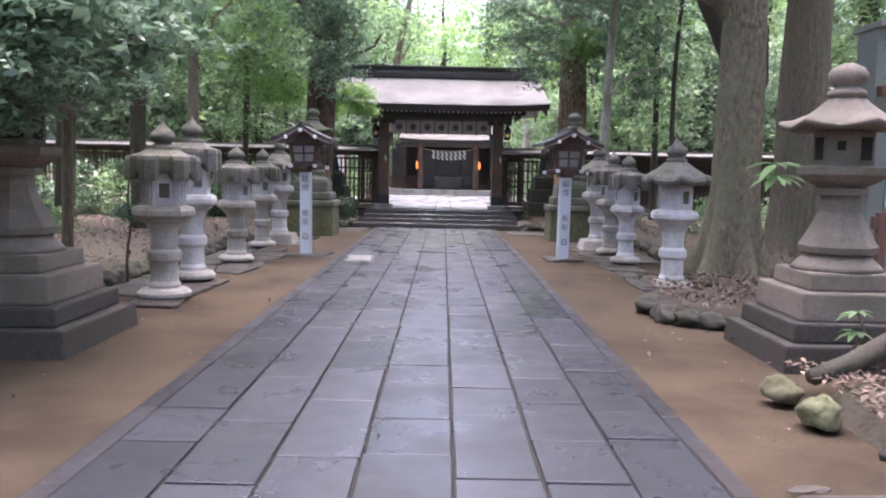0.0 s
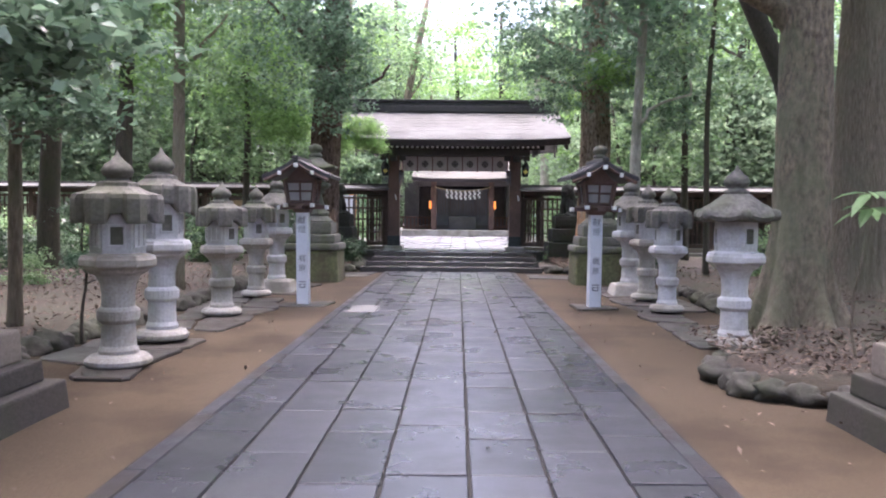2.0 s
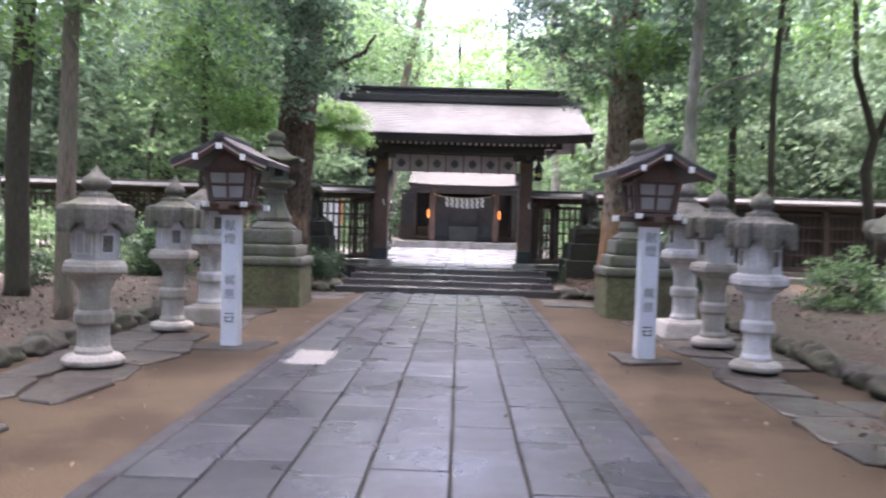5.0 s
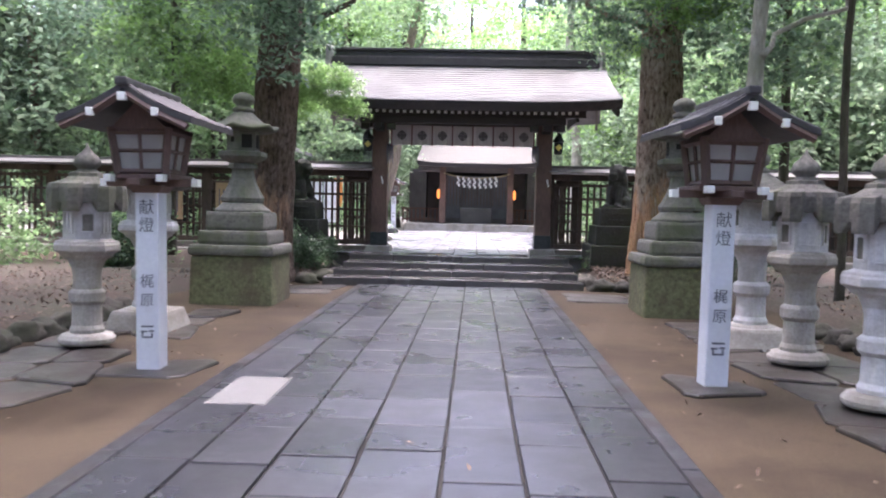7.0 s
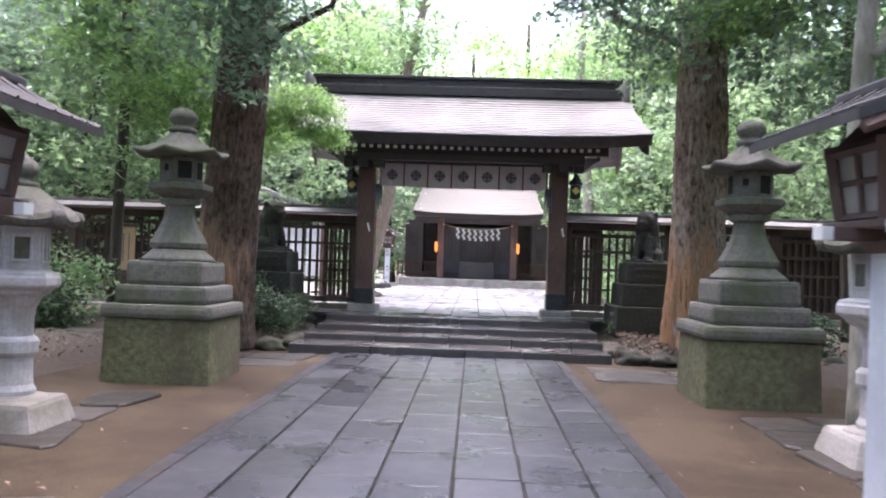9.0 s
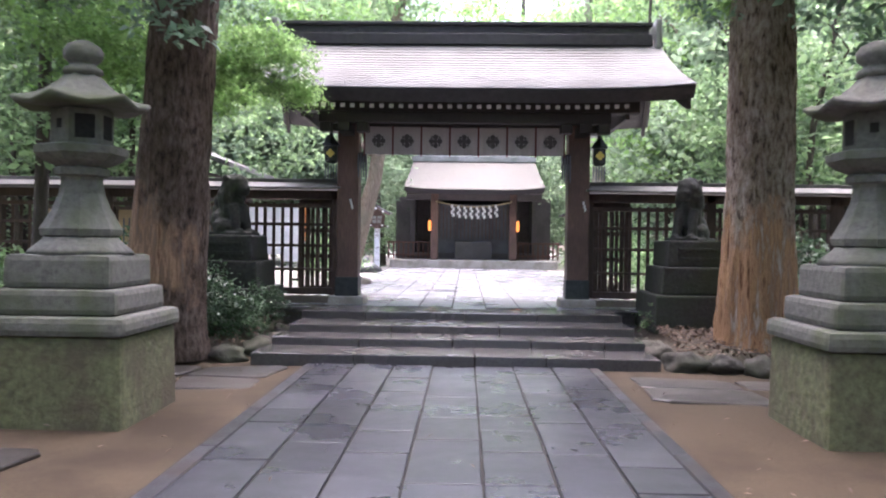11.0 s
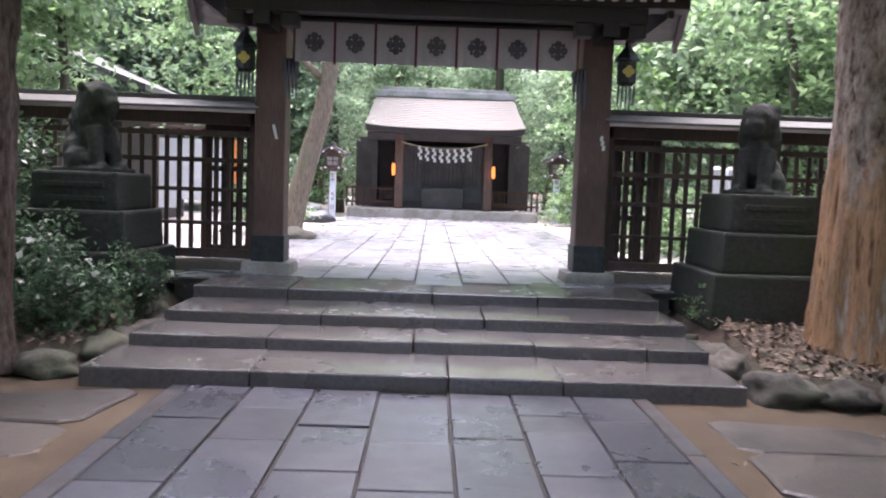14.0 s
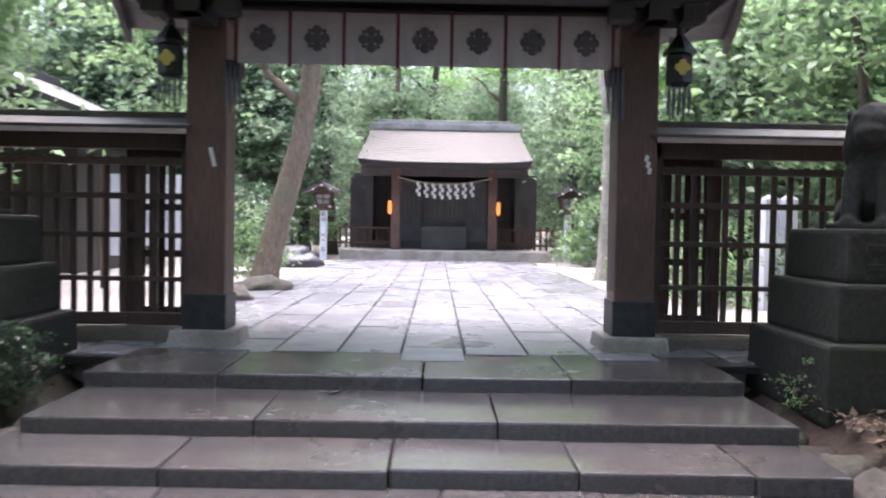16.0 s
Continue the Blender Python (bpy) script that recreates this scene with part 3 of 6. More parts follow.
for sx in (-1, 1):
    bm = B()
    box(bm, sx * 3.06 - 0.05, sx * 3.06 + 0.05, RIDGE_Y - 0.26, RIDGE_Y + 0.26, 4.42, 4.90, 0.03)
    part("ridge_end", bm, FENCE_ROOF, gate)
    # barge boards and the gable wall
    bm = B()
    half = [(roof_line(k / 8), k / 8) for k in range(9)]
    spine = [(y, z, k) for (y, z), k in half] + [(2 * RIDGE_Y - y, z, k) for (y, z), k in reversed(half[:-1])]
    rings = []
    for y, z, k in spine:
        yy = RIDGE_Y + (y - RIDGE_Y) * 0.95
        lift = 0.075 * (1 - k)
        rings.append([bm.verts.new((sx * (3.2 - 0.22 * k) + dx, yy, z + lift - dz)) for dx, dz in ((-0.03, 0.33), (0.03, 0.33), (0.03, 0.10), (-0.03, 0.10))])
    for a, b in zip(rings, rings[1:]):
        for j in range(4):
            bm.faces.new((a[j], a[(j + 1) % 4], b[(j + 1) % 4], b[j]))
    bm.faces.new(rings[0])
    bm.faces.new(rings[-1])
    part("barge_board", bm, DARK_WOOD, gate)
    bm = B()
    box(bm, sx * 2.45 - 0.03, sx * 2.45 + 0.03, 26.05, 27.9, 3.2, 3.72, 0)
    part("gable_board", bm, DARK_WOOD, gate)

bm = B()
box(bm, -0.032, 0.032, -0.72, 0.62, -0.035, 0.035, 0.004)
rafter_me = bpy.data.meshes.new("rafter")
bm.to_mesh(rafter_me)
bm.free()
rafter_me.materials.append(DARK_WOOD)
bm = B()
box(bm, -0.034, 0.034, -0.728, -0.715, -0.037, 0.037)
cap_me = bpy.data.meshes.new("rafter_cap")
bm.to_mesh(cap_me)
bm.free()
cap_me.materials.append(WHITE)
for i in range(34):
    rx = -2.42 + 4.84 * i / 33
    r = piece("rafter", rafter_me, gate, pose(rx, 26.66, 3.56 + 0.04 * abs(rx / 2.72) ** 4, 17))
    piece("rafter_cap", cap_me, r, Matrix())
for i in range(34):
    piece("rafter", rafter_me, gate, pose(-2.42 + 4.84 * i / 33, 27.3, 3.56, -17, 0, 0) @ pose(0, 0, 0, 0, 0, 180))

# the crested curtain across the gate
curtain = thing("gate_curtain", pose(-0.16, 25.88, 0.10) @ Matrix.Diagonal((0.93, 1, 0.945, 1)), "grey-white cloth curtain with seven dark flower crests", "curtain")
bm = B()
tube(bm, [(-1.68, 0, 3.12), (0, 0, 3.11), (1.68, 0, 3.12)], [0.025] * 3, 8)
part("curtain_rod", bm, DARK_WOOD, curtain)
panel_bm = B()
segs = 8
va = [[panel_bm.verts.new((-0.215 + 0.43 * i / segs, 0.012 * math.sin(i * 1.9) * (1 - j / 4) + off, 0.44 * j / 4)) for i in range(segs + 1)] for off in (0, 0.006) for j in range(5)]
for blk in (0, 5):
    for j in range(4):
        for i in range(segs):
            panel_bm.faces.new((va[blk + j][i], va[blk + j][i + 1], va[blk + j + 1][i + 1], va[blk + j + 1][i]))
panel_me = bpy.data.meshes.new("panel")
panel_bm.to_mesh(panel_me)
panel_bm.free()
panel_me.materials.append(CLOTH)
bm = B()
for k in range(4):
    a = math.pi / 2 * k
    lathe(bm, [(0.042, -0.012), (0.042, 0.0)], 12, 0, 0.066 * math.cos(a), 0.066 * math.sin(a))
lathe(bm, [(0.04, -0.015), (0.04, 0.0)], 10)
for k in range(4):
    a = math.pi / 2 * k + math.pi / 4
    lathe(bm, [(0.02, -0.013), (0.02, 0.0)], 6, 0, 0.085 * math.cos(a), 0.085 * math.sin(a))
crest_me = bpy.data.meshes.new("crest")
bm.to_mesh(crest_me)
bm.free()
crest_me.materials.append(CREST)
bm = B()
box(bm, -0.014, 0.014, -0.022, -0.012, -0.03, 0.45, 0.003)
ribbon_me = bpy.data.meshes.new("ribbon")
bm.to_mesh(ribbon_me)
bm.free()
ribbon_me.materials.append(CLOTH_RED)
for i in range(7):
    cx = -1.59 + 3.18 * (i + 0.5) / 7
    p = piece("cloth_panel", panel_me, curtain, pose(cx, 0, 2.66))
    piece("crest", crest_me, p, pose(0, -0.014, 0.21, -90))
for i in range(8):
    piece("ribbon", ribbon_me, curtain, pose(-1.59 + 3.18 * i / 7, 0, 2.66))

# small hanging lanterns with gilt crests beside the pillars
def hanging_lantern():
    root = thing("hanging_lantern", pose(0, 0, 0), "dark bronze hanging lantern with a gilt flower crest", "lantern", "lanterns hung at the gate pillars")
    bm = B()
    lathe(bm, [(0.06, 0.0), (0.10, 0.03), (0.10, 0.24), (0.07, 0.26)], 6, 0.52)
    part("body", bm, BRONZE, root)
    bm = B()
    lathe(bm, [(0.135, 0.25), (0.13, 0.28), (0.08, 0.34), (0.03, 0.40), (0.035, 0.44), (0.0, 0.47)], 6, 0.52)
    part("cap", bm, BRONZE, root)
    bm = B()
    for k in range(4):
        lathe(bm, [(0.03, -0.006), (0.03, 0.006)], 8, 0, 0.032 * math.cos(k * math.pi / 2), 0.032 * math.sin(k * math.pi / 2))
    c = part("crest", bm, GOLD, root, "gilt four-petalled crest")
    c.matrix_basis = pose(0, -0.098, 0.14, 90)
    for k in range(5):
        bm = B()
        tube(bm, [(-0.08 + 0.04 * k, -0.02, 0.01), (-0.08 + 0.04 * k, -0.02, -0.06), (-0.085 + 0.04 * k, -0.02, -0.22 - 0.03 * (k % 2))], [0.008, 0.014, 0.006], 6)
        part("tassel", bm, INK, root)
    bm = B()
    tube(bm, [(0, 0, 0.46), (0, 0, 0.62)], [0.008, 0.008], 6)
    part("hanger", bm, BRONZE, root)
    return root


hl = hanging_lantern()
hl.matrix_basis = pose(GX - 1.95, 25.75, 2.46)
copy_thing(hl, pose(GX + 1.97, 25.75, 2.46))
# folded paper streamers tied to the pillars
for sx in (-1, 1):
    bm = B()
    for k in range(3):
        box(bm, -0.015 + 0.012 * k, 0.015 + 0.012 * k, -0.004, 0.004, -0.05 * (k + 1), -0.05 * k, 0, pose(0, 0, 0, 0, 12 * sx, 0))
    s = part("paper_streamer", bm, PAPER)
    s.matrix_basis = pose(GX + sx * 1.73 + 0.05, 25.915, 1.95)
    tagged(s, "white folded paper streamer pinned to the gate pillar", "paper streamer")

# ---- fences either side of the gate ----
def fence_run(x0, x1, y, label, gaps=0.135, solid=False):
    root = thing("roofed_fence", pose(0, y, 0), label, "fence", "fences beside the gate")
    n = max(1, round((x1 - x0) / 1.75))
    for i in range(n + 1):
        px = x0 + (x1 - x0) * i / n
        bm = B()
        box(bm, px - 0.07, px + 0.07, -0.07, 0.07, FLOOR_Z - 0.1, 2.08, 0.01)
        part("post", bm, FENCE_WOOD, root)
    for z0, z1, d in ((FLOOR_Z + 0.12, FLOOR_Z + 0.22, 0.05), (0.86, 0.90, 0.04), (1.22, 1.265, 0.04), (1.54, 1.59, 0.04), (1.82, 1.88, 0.05), (1.95, 2.08, 0.06)):
        bm = B()
        box(bm, x0, x1, -d - 0.01, d - 0.03, z0, z1, 0.006)
        part("rail", bm, FENCE_WOOD, root)
    bm = B()
    box(bm, -0.024, 0.024, 0.03, 0.056, FLOOR_Z + 0.15, 1.90, 0.003)
    me = bpy.data.meshes.new("slat")
    bm.to_mesh(me)
    bm.free()
    me.materials.append(FENCE_WOOD)
    k = 0
    x = x0 + 0.1
    while x < x1 - 0.05:
        piece("slat", me, root, pose(x, 0.0, 0))
        x += gaps
        k += 1
    bm = B()
    for s in (-1, 1):
        box(bm, x0 - 0.08, x1 + 0.08, s * 0.17 - 0.19, s * 0.17 + 0.19, 2.145, 2.172, 0.006, pose(0, 0, 0, -s * 17))
    box(bm, x0 - 0.08, x1 + 0.08, -0.06, 0.06, 2.20, 2.26, 0.012)
    part("fence_roof", bm, FENCE_CAP, root, "dark weathered fence roof boards")
    bm = B()
    box(bm, x0, x1, -0.14, 0.14, FLOOR_Z - 0.15, FLOOR_Z + 0.1, 0.02)
    part("sill_stone", bm, BROWN_STONE, root)
    if solid:
        k = x0
        while k < x1 - 0.01:
            bm = B()
            w = min(0.3, x1 - k)
            box(bm, k + 0.003, k + w - 0.003, 0.075, 0.095, FLOOR_Z - 0.1, 2.0)
            part("board", bm, DARK_WOOD, root)
            k += w
    return root


fence_run(-5.6, GX - 1.92, 26.22, "roofed timber lattice fence beside the gate pillar")
fence_run(GX + 1.9, 5.4, 26.22, "roofed timber lattice fence beside the gate pillar")
fence_run(-15.8, -5.7, 26.3, "long roofed timber fence under the trees")
fence_run(5.5, 15.4, 26.3, "long roofed dark boarded fence under the trees", solid=True)


def gate_leaf(x0, x1, y):
    """A narrow lattice leaf folded back behind the fence, its slats set close."""
    root = thing("gate_leaf", pose(0, y, 0), "narrow dark slatted gate leaf folded behind the fence", "gate leaf", "folded gate leaves")
    for z0, z1 in ((FLOOR_Z + 0.12, FLOOR_Z + 0.24), (1.05, 1.11), (1.45, 1.51), (1.86, 1.98)):
        bm = B()
        box(bm, x0, x1, -0.02, 0.02, z0, z1, 0.005)
        part("rail", bm, FENCE_WOOD, root)
    for px in (x0 + 0.035, x1 - 0.035):
        bm = B()
        box(bm, px - 0.04, px + 0.04, -0.03, 0.03, FLOOR_Z, 2.0, 0.006)
        part("stile", bm, FENCE_WOOD, root)
    x = x0 + 0.115
    while x < x1 - 0.09:
        bm = B()
        box(bm, x - 0.028, x + 0.028, 0.022, 0.042, FLOOR_Z + 0.1, 1.96, 0.004)
        part("slat", bm, FENCE_WOOD, root)
        x += 0.085
    return root


gate_leaf(-2.72, -2.18, 26.52)
gate_leaf(1.86, 2.42, 26.52)

# ---- the hall behind the court ----
HX = 0.17
hall = thing("worship_hall", pose(HX, 0, 0), "small dark timber worship hall with a tan thatched-looking roof", "building")


def hall_box(name, x0, x1, y0, y1, z0, z1, material, bevel=0.01, label=""):
    bm = B()
    box(bm, x0, x1, y0, y1, z0, z1, bevel)
    return part(name, bm, material, hall, label)


hall_box("stone_platform", -3.0, 3.0, 43.0, 52, 0.2, 0.66, GRANITE, 0.03, "pale stone platform edge")
for sx in (-1, 1):
    hall_box("porch_pillar", sx * 1.45 - 0.14, sx * 1.45 + 0.14, 43.9, 44.2, 0.66, 3.1, PILLAR_WOOD, 0.03)
    hall_box("side_wall", sx * 2.35 - 0.1, sx * 2.35 + 0.1, 45.4, 51, 0.66, 3.2, HALL_WOOD)
    hall_box("wing_wall", min(sx * 1.5, sx * 3.1), max(sx * 1.5, sx * 3.1), 46.6, 46.8, 0.66, 3.1, HALL_WOOD)
    hall_box("railing_top", min(sx * 1.6, sx * 3.3), max(sx * 1.6, sx * 3.3), 45.0, 45.1, 1.26, 1.32, RED_WOOD)
    hall_box("railing_base", min(sx * 1.6, sx * 3.3), max(sx * 1.6, sx * 3.3), 45.0, 45.1, 0.78, 0.84, RED_WOOD)
    for k in range(9):
        hall_box("baluster", sx * (1.72 + 0.19 * k) - 0.03, sx * (1.72 + 0.19 * k) + 0.03, 45.02, 45.08, 0.66, 1.28, RED_WOOD, 0.004)
hall_box("lintel", -2.5, 2.5, 43.92, 44.18, 2.86, 3.1, HALL_WOOD)
hall_box("back_wall", -2.4, 2.4, 50.8, 51, 0.66, 3.3, HALL_WOOD)
hall_box("inner_floor", -2.3, 2.3, 45.2, 50.8, 0.66, 0.9, HALL_WOOD)
hall_box("offering_box", -0.7, 0.7, 44.5, 45.1, 0.66, 1.35, HALL_WOOD, 0.02)
for k in range(11):
    hall_box("lattice_bar", -1.3 + 0.26 * k - 0.015, -1.3 + 0.26 * k + 0.015, 46.5, 46.53, 0.9, 2.6, HALL_WOOD, 0.003)
for k in range(4):
    hall_box("door_panel", -1.36 + 0.68 * k + 0.01, -0.68 + 0.68 * k - 0.01, 45.3, 45.35, 0.9, 2.78, DOOR_WOOD, 0.006, "dark lattice door leaf")
    for q in range(5):
        hall_box("door_bar", -1.30 + 0.68 * k + 0.14 * q - 0.012, -1.30 + 0.68 * k + 0.14 * q + 0.012, 45.27, 45.297, 1.45, 2.7, PILLAR_WOOD, 0.003)
hall_box("inner_ceiling", -2.5, 2.5, 43.6, 51, 3.12, 3.18, HALL_WOOD)


def hall_line(k):
    return 42.7 + 3.2 * k, 3.18 + 1.3 * (0.85 * k + 0.15 * k * k)


def main_line(k):
    return 44.6 + 3.0 * k, 3.05 + 1.75 * (0.8 * k + 0.2 * k * k)


for nm, line, hw, yr, material in (("porch_roof", hall_line, lambda k: 2.5 - 0.12 * k, 45.9, HALL_ROOF), ("main_roof", main_line, lambda k: 2.45 - 0.15 * k, 47.6, HALL_ROOF)):
    r = roof_core(line, hw, 0.14, yr, ROOF_EDGE, hall, nm)
    sloped_courses(r, 18, hw, 0.02, yr, line, material)
hall_box("ridge", -2.42, 2.42, 45.75, 46.05, 4.46, 4.68, FENCE_ROOF, 0.02, "pale grey ridge cover")
hall_box("main_ridge", -2.3, 2.3, 47.45, 47.75, 4.78, 5.0, FENCE_ROOF, 0.02)

rope = thing("straw_rope", pose(HX, 43.85, 0), "thin straw rope hung with white paper streamers", "rope")
bm = B()
tube(bm, [(-1.4 + 0.28 * i, 0, 2.82 - 0.20 * (1 - (i / 5 - 1) ** 2)) for i in range(11)], [0.03] * 11, 8, 0.3)
part("cord", bm, ROPE, rope)
bm = B()
for k, (dx, dz) in enumerate(((0, 0), (0.05, -0.11), (-0.01, -0.22), (0.045, -0.32))):
    box(bm, dx - 0.045, dx + 0.045, -0.006 + 0.004 * k, 0.0 + 0.004 * k, dz - 0.12, dz, 0)
me_s = bpy.data.meshes.new("streamer")
bm.to_mesh(me_s)
bm.free()
me_s.materials.append(PAPER)
for k in range(8):
    u = -0.8 + 1.6 * k / 7
    piece("streamer", me_s, rope, pose(u, -0.04, 2.62 + 0.12 * u * u, 0, 0, 0))

for sx in (-1, 1):
    root = thing("paper_lantern", pose(HX + sx * 1.62, 43.8, 1.72), "small lit orange lantern on the hall pillar", "lantern", "lit lanterns at the hall")
    bm = B()
    lathe(bm, [(0.03, 0.0), (0.055, 0.05), (0.06, 0.2), (0.055, 0.35), (0.03, 0.40)], 10)
    part("shade", bm, LAMP_GLOW, root, "glowing orange shade")
    bm = B()
    lathe(bm, [(0.05, 0.39), (0.06, 0.41), (0.02, 0.46)], 10)
    part("cap", bm, BRONZE, root)

# ---- stone lanterns ----
def octa(profile_r, z0, z1):
    return [(profile_r, z0), (profile_r, z1)]


def row_lantern(curled=False, pale=False, group="stone lanterns along the approach"):
    """A slim votive lantern: foot, ringed shaft, shelf, white fire box, heavy cap, onion finial. 1.8 m."""
    root = thing("stone_lantern", pose(0, 0, 0), "grey granite votive lantern with a pale fire box and mossy cap", "stone lantern", group)
    body = PALE_GRANITE if curled or pale else GRANITE
    bm = B()
    lathe(bm, [(0.245, 0.0), (0.262, 0.02), (0.262, 0.05), (0.23, 0.085), (0.17, 0.10)], 20)
    part("foot", bm, GRANITE, root)
    bm = B()
    lathe(bm, [(0.155, 0.09), (0.158, 0.13), (0.138, 0.17), (0.132, 0.36), (0.15, 0.375), (0.165, 0.395), (0.167, 0.47), (0.152, 0.49), (0.13, 0.505), (0.128, 0.62), (0.14, 0.70), (0.175, 0.77), (0.20, 0.80)], 22)
    part("shaft", bm, body, root, smooth=False)
    bm = B()
    lathe(bm, [(0.19, 0.775), (0.235, 0.80), (0.245, 0.825), (0.285, 0.845), (0.30, 0.855), (0.30, 0.915), (0.285, 0.925), (0.285, 0.945), (0.24, 0.955), (0.225, 0.965)], 6, 0.26)
    bmesh.ops.bevel(bm, geom=[e for e in bm.edges if e.calc_length() > 0.05], offset=0.007, segments=1, affect="EDGES")
    part("shelf", bm, body, root)
    bm = B()
    lathe(bm, [(0.215, 0.96), (0.215, 1.30)], 6, 0.26)
    fb = part("fire_box", bm, PALE_GRANITE, root, "pale carved fire box")
    for k in range(6):
        a = 0.26 + math.pi / 6 + k * math.pi / 3
        bm = B()
        if k % 2 == 0:
            for u in (-0.058, 0.058):
                box(bm, u - 0.01, u + 0.01, -0.014, 0.004, 1.03, 1.20, 0.004)
            for v in (1.03, 1.20):
                box(bm, -0.068, 0.068, -0.014, 0.004, v - 0.01, v + 0.01, 0.004)
            w = part("window", bm, GRANITE if k == 0 else PALE_GRANITE, fb, "framed carved window panel")
            # flat dark sheet: shade within the frame put into colour, nothing is hollowed
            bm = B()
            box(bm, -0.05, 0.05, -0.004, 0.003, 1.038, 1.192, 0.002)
            part("recess", bm, CAP_AND_RECESS_STONE, w, "flat dark sheet painted as the shade inside the window frame")
        else:
            for u in (-0.07, 0.0, 0.07):
                box(bm, u - 0.008, u + 0.008, -0.012, 0.004, 1.01, 1.22, 0.004)
            for v in (1.02, 1.21):
                box(bm, -0.078, 0.078, -0.012, 0.004, v - 0.008, v + 0.008, 0.004)
            w = part("relief", bm, PALE_GRANITE, fb)
        w.matrix_basis = pose(0.1865 * math.cos(a), 0.1865 * math.sin(a), 0, 0, 0, math.degrees(a) + 90)
    bm = B()
    n, rings = 72, []
    prof = ((0.19, 1.30), (0.30, 1.295), (0.335, 1.30), (0.342, 1.33), (0.34, 1.43), (0.325, 1.465), (0.255, 1.495), (0.20, 1.525), (0.185, 1.535), (0.18, 1.565), (0.13, 1.58)) if not curled else ((0.20, 1.26), (0.34, 1.255), (0.385, 1.27), (0.40, 1.305), (0.375, 1.345), (0.31, 1.395), (0.25, 1.45), (0.18, 1.50), (0.13, 1.54))
    for r, z in prof:
        ring = []
        for k in range(n):
            f = 2 * math.pi * k / n
            c3 = abs(math.cos(3 * (f - 0.26)))
            wide = smooth01(0.24, 0.32, r)
            if curled:
                shape = 1 - 0.10 * wide * (1 - c3)
                dz = 0.03 * wide * c3 ** 3
            else:
                turn = (f - 0.26) % (math.pi / 3) - math.pi / 6
                hexed = math.cos(math.pi / 6) / math.cos(turn)
                tab = smooth01(0.56, 0.66, c3)
                shape = hexed * (0.89 + 0.16 * wide * tab)
                dz = -0.085 * wide * tab * smooth01(1.45, 1.32, z)
            wear = 1 + 0.02 * noise.noise(Vector((3 * math.cos(f), 3 * math.sin(f), z * 6)))
            ring.append(bm.verts.new((r * shape * wear * math.cos(f), r * shape * wear * math.sin(f), z + dz)))
        rings.append(ring)
    for a, b in zip(rings, rings[1:]):
        for k in range(n):
            bm.faces.new((a[k], a[(k + 1) % n], b[(k + 1) % n], b[k]))
    bm.faces.new(rings[0][::-1])
    bm.faces.new(rings[-1])
    cap = part("cap", bm, CAP_AND_RECESS_STONE, root, "mossy grey six-lobed cap")
    if curled:
        for k in range(6):
            a = 0.26 + k * math.pi / 3
            bm = B()
            lathe(bm, [(0.015, 1.27), (0.05, 1.285), (0.062, 1.33), (0.05, 1.375), (0.01, 1.39)], 10, 0, 0.375 * math.cos(a), 0.375 * math.sin(a))
            part("curl", bm, CAP_AND_RECESS_STONE, cap, smooth=True)
    bm = B()
    lathe(bm, [(0.12, 1.53), (0.125, 1.575), (0.09, 1.59), (0.085, 1.61), (0.115, 1.63), (0.128, 1.665), (0.105, 1.715), (0.055, 1.755), (0.02, 1.80), (0.0, 1.85)], 16)
    part("finial", bm, CAP_AND_RECESS_STONE, root, smooth=True)
    return root


plain = row_lantern()
fair = row_lantern(False, True)
tagged(fair, "pale granite votive lantern with a grey mossy cap")
spots = [(-3.08, 9.95, 0.0, 1.03, 5), (-3.2, 11.35, 0.02, 1.1, 20), (-3.25, 13.72, 0.0, 0.97, 40), (-3.36, 16.05, 0.02, 0.98, 12), (2.93, 14.45, 0.02, 0.97, 18), (3.02, 16.1, 0.02, 1.02, 35)]
for i, (x, y, z, s, a) in enumerate(spots):
    m = pose(x, y, z, 0, 0, a)
    ob = plain if i == 0 else fair if i == 1 else copy_thing(fair if i in (4,) else plain, m)
    ob.matrix_basis = m @ Matrix.Diagonal((s * (1.06 if i in (0, 2) else 0.96), s * (1.06 if i in (0, 2) else 0.96), s, 1))
curl = row_lantern(True)
tagged(curl, "granite votive lantern with a broad curled-corner cap")
for i, (x, y, z, s, a) in enumerate([(2.75, 11.1, 0.05, 1.0, 10), (2.98, 17.25, 0.1, 1.06, 30), (-3.3, 17.3, 0.1, 1.06, 24)]):
    m = pose(x, y, z, 0, 0, a)
    ob = curl if i == 0 else copy_thing(curl, m)
    ob.matrix_basis = m @ Matrix.Diagonal((s, s, s, 1))
    if i:
        bm = B()
        box(bm, -0.36, 0.36, -0.36, 0.36, -0.06, 0.2, 0.04, taper=0.8)
        p = part("plinth", bm, GRANITE, None, "")
        p.matrix_basis = pose(x, y, -0.02)
        tagged(p, "squat granite plinth block under a stone lantern", "plinth", "lantern plinths")


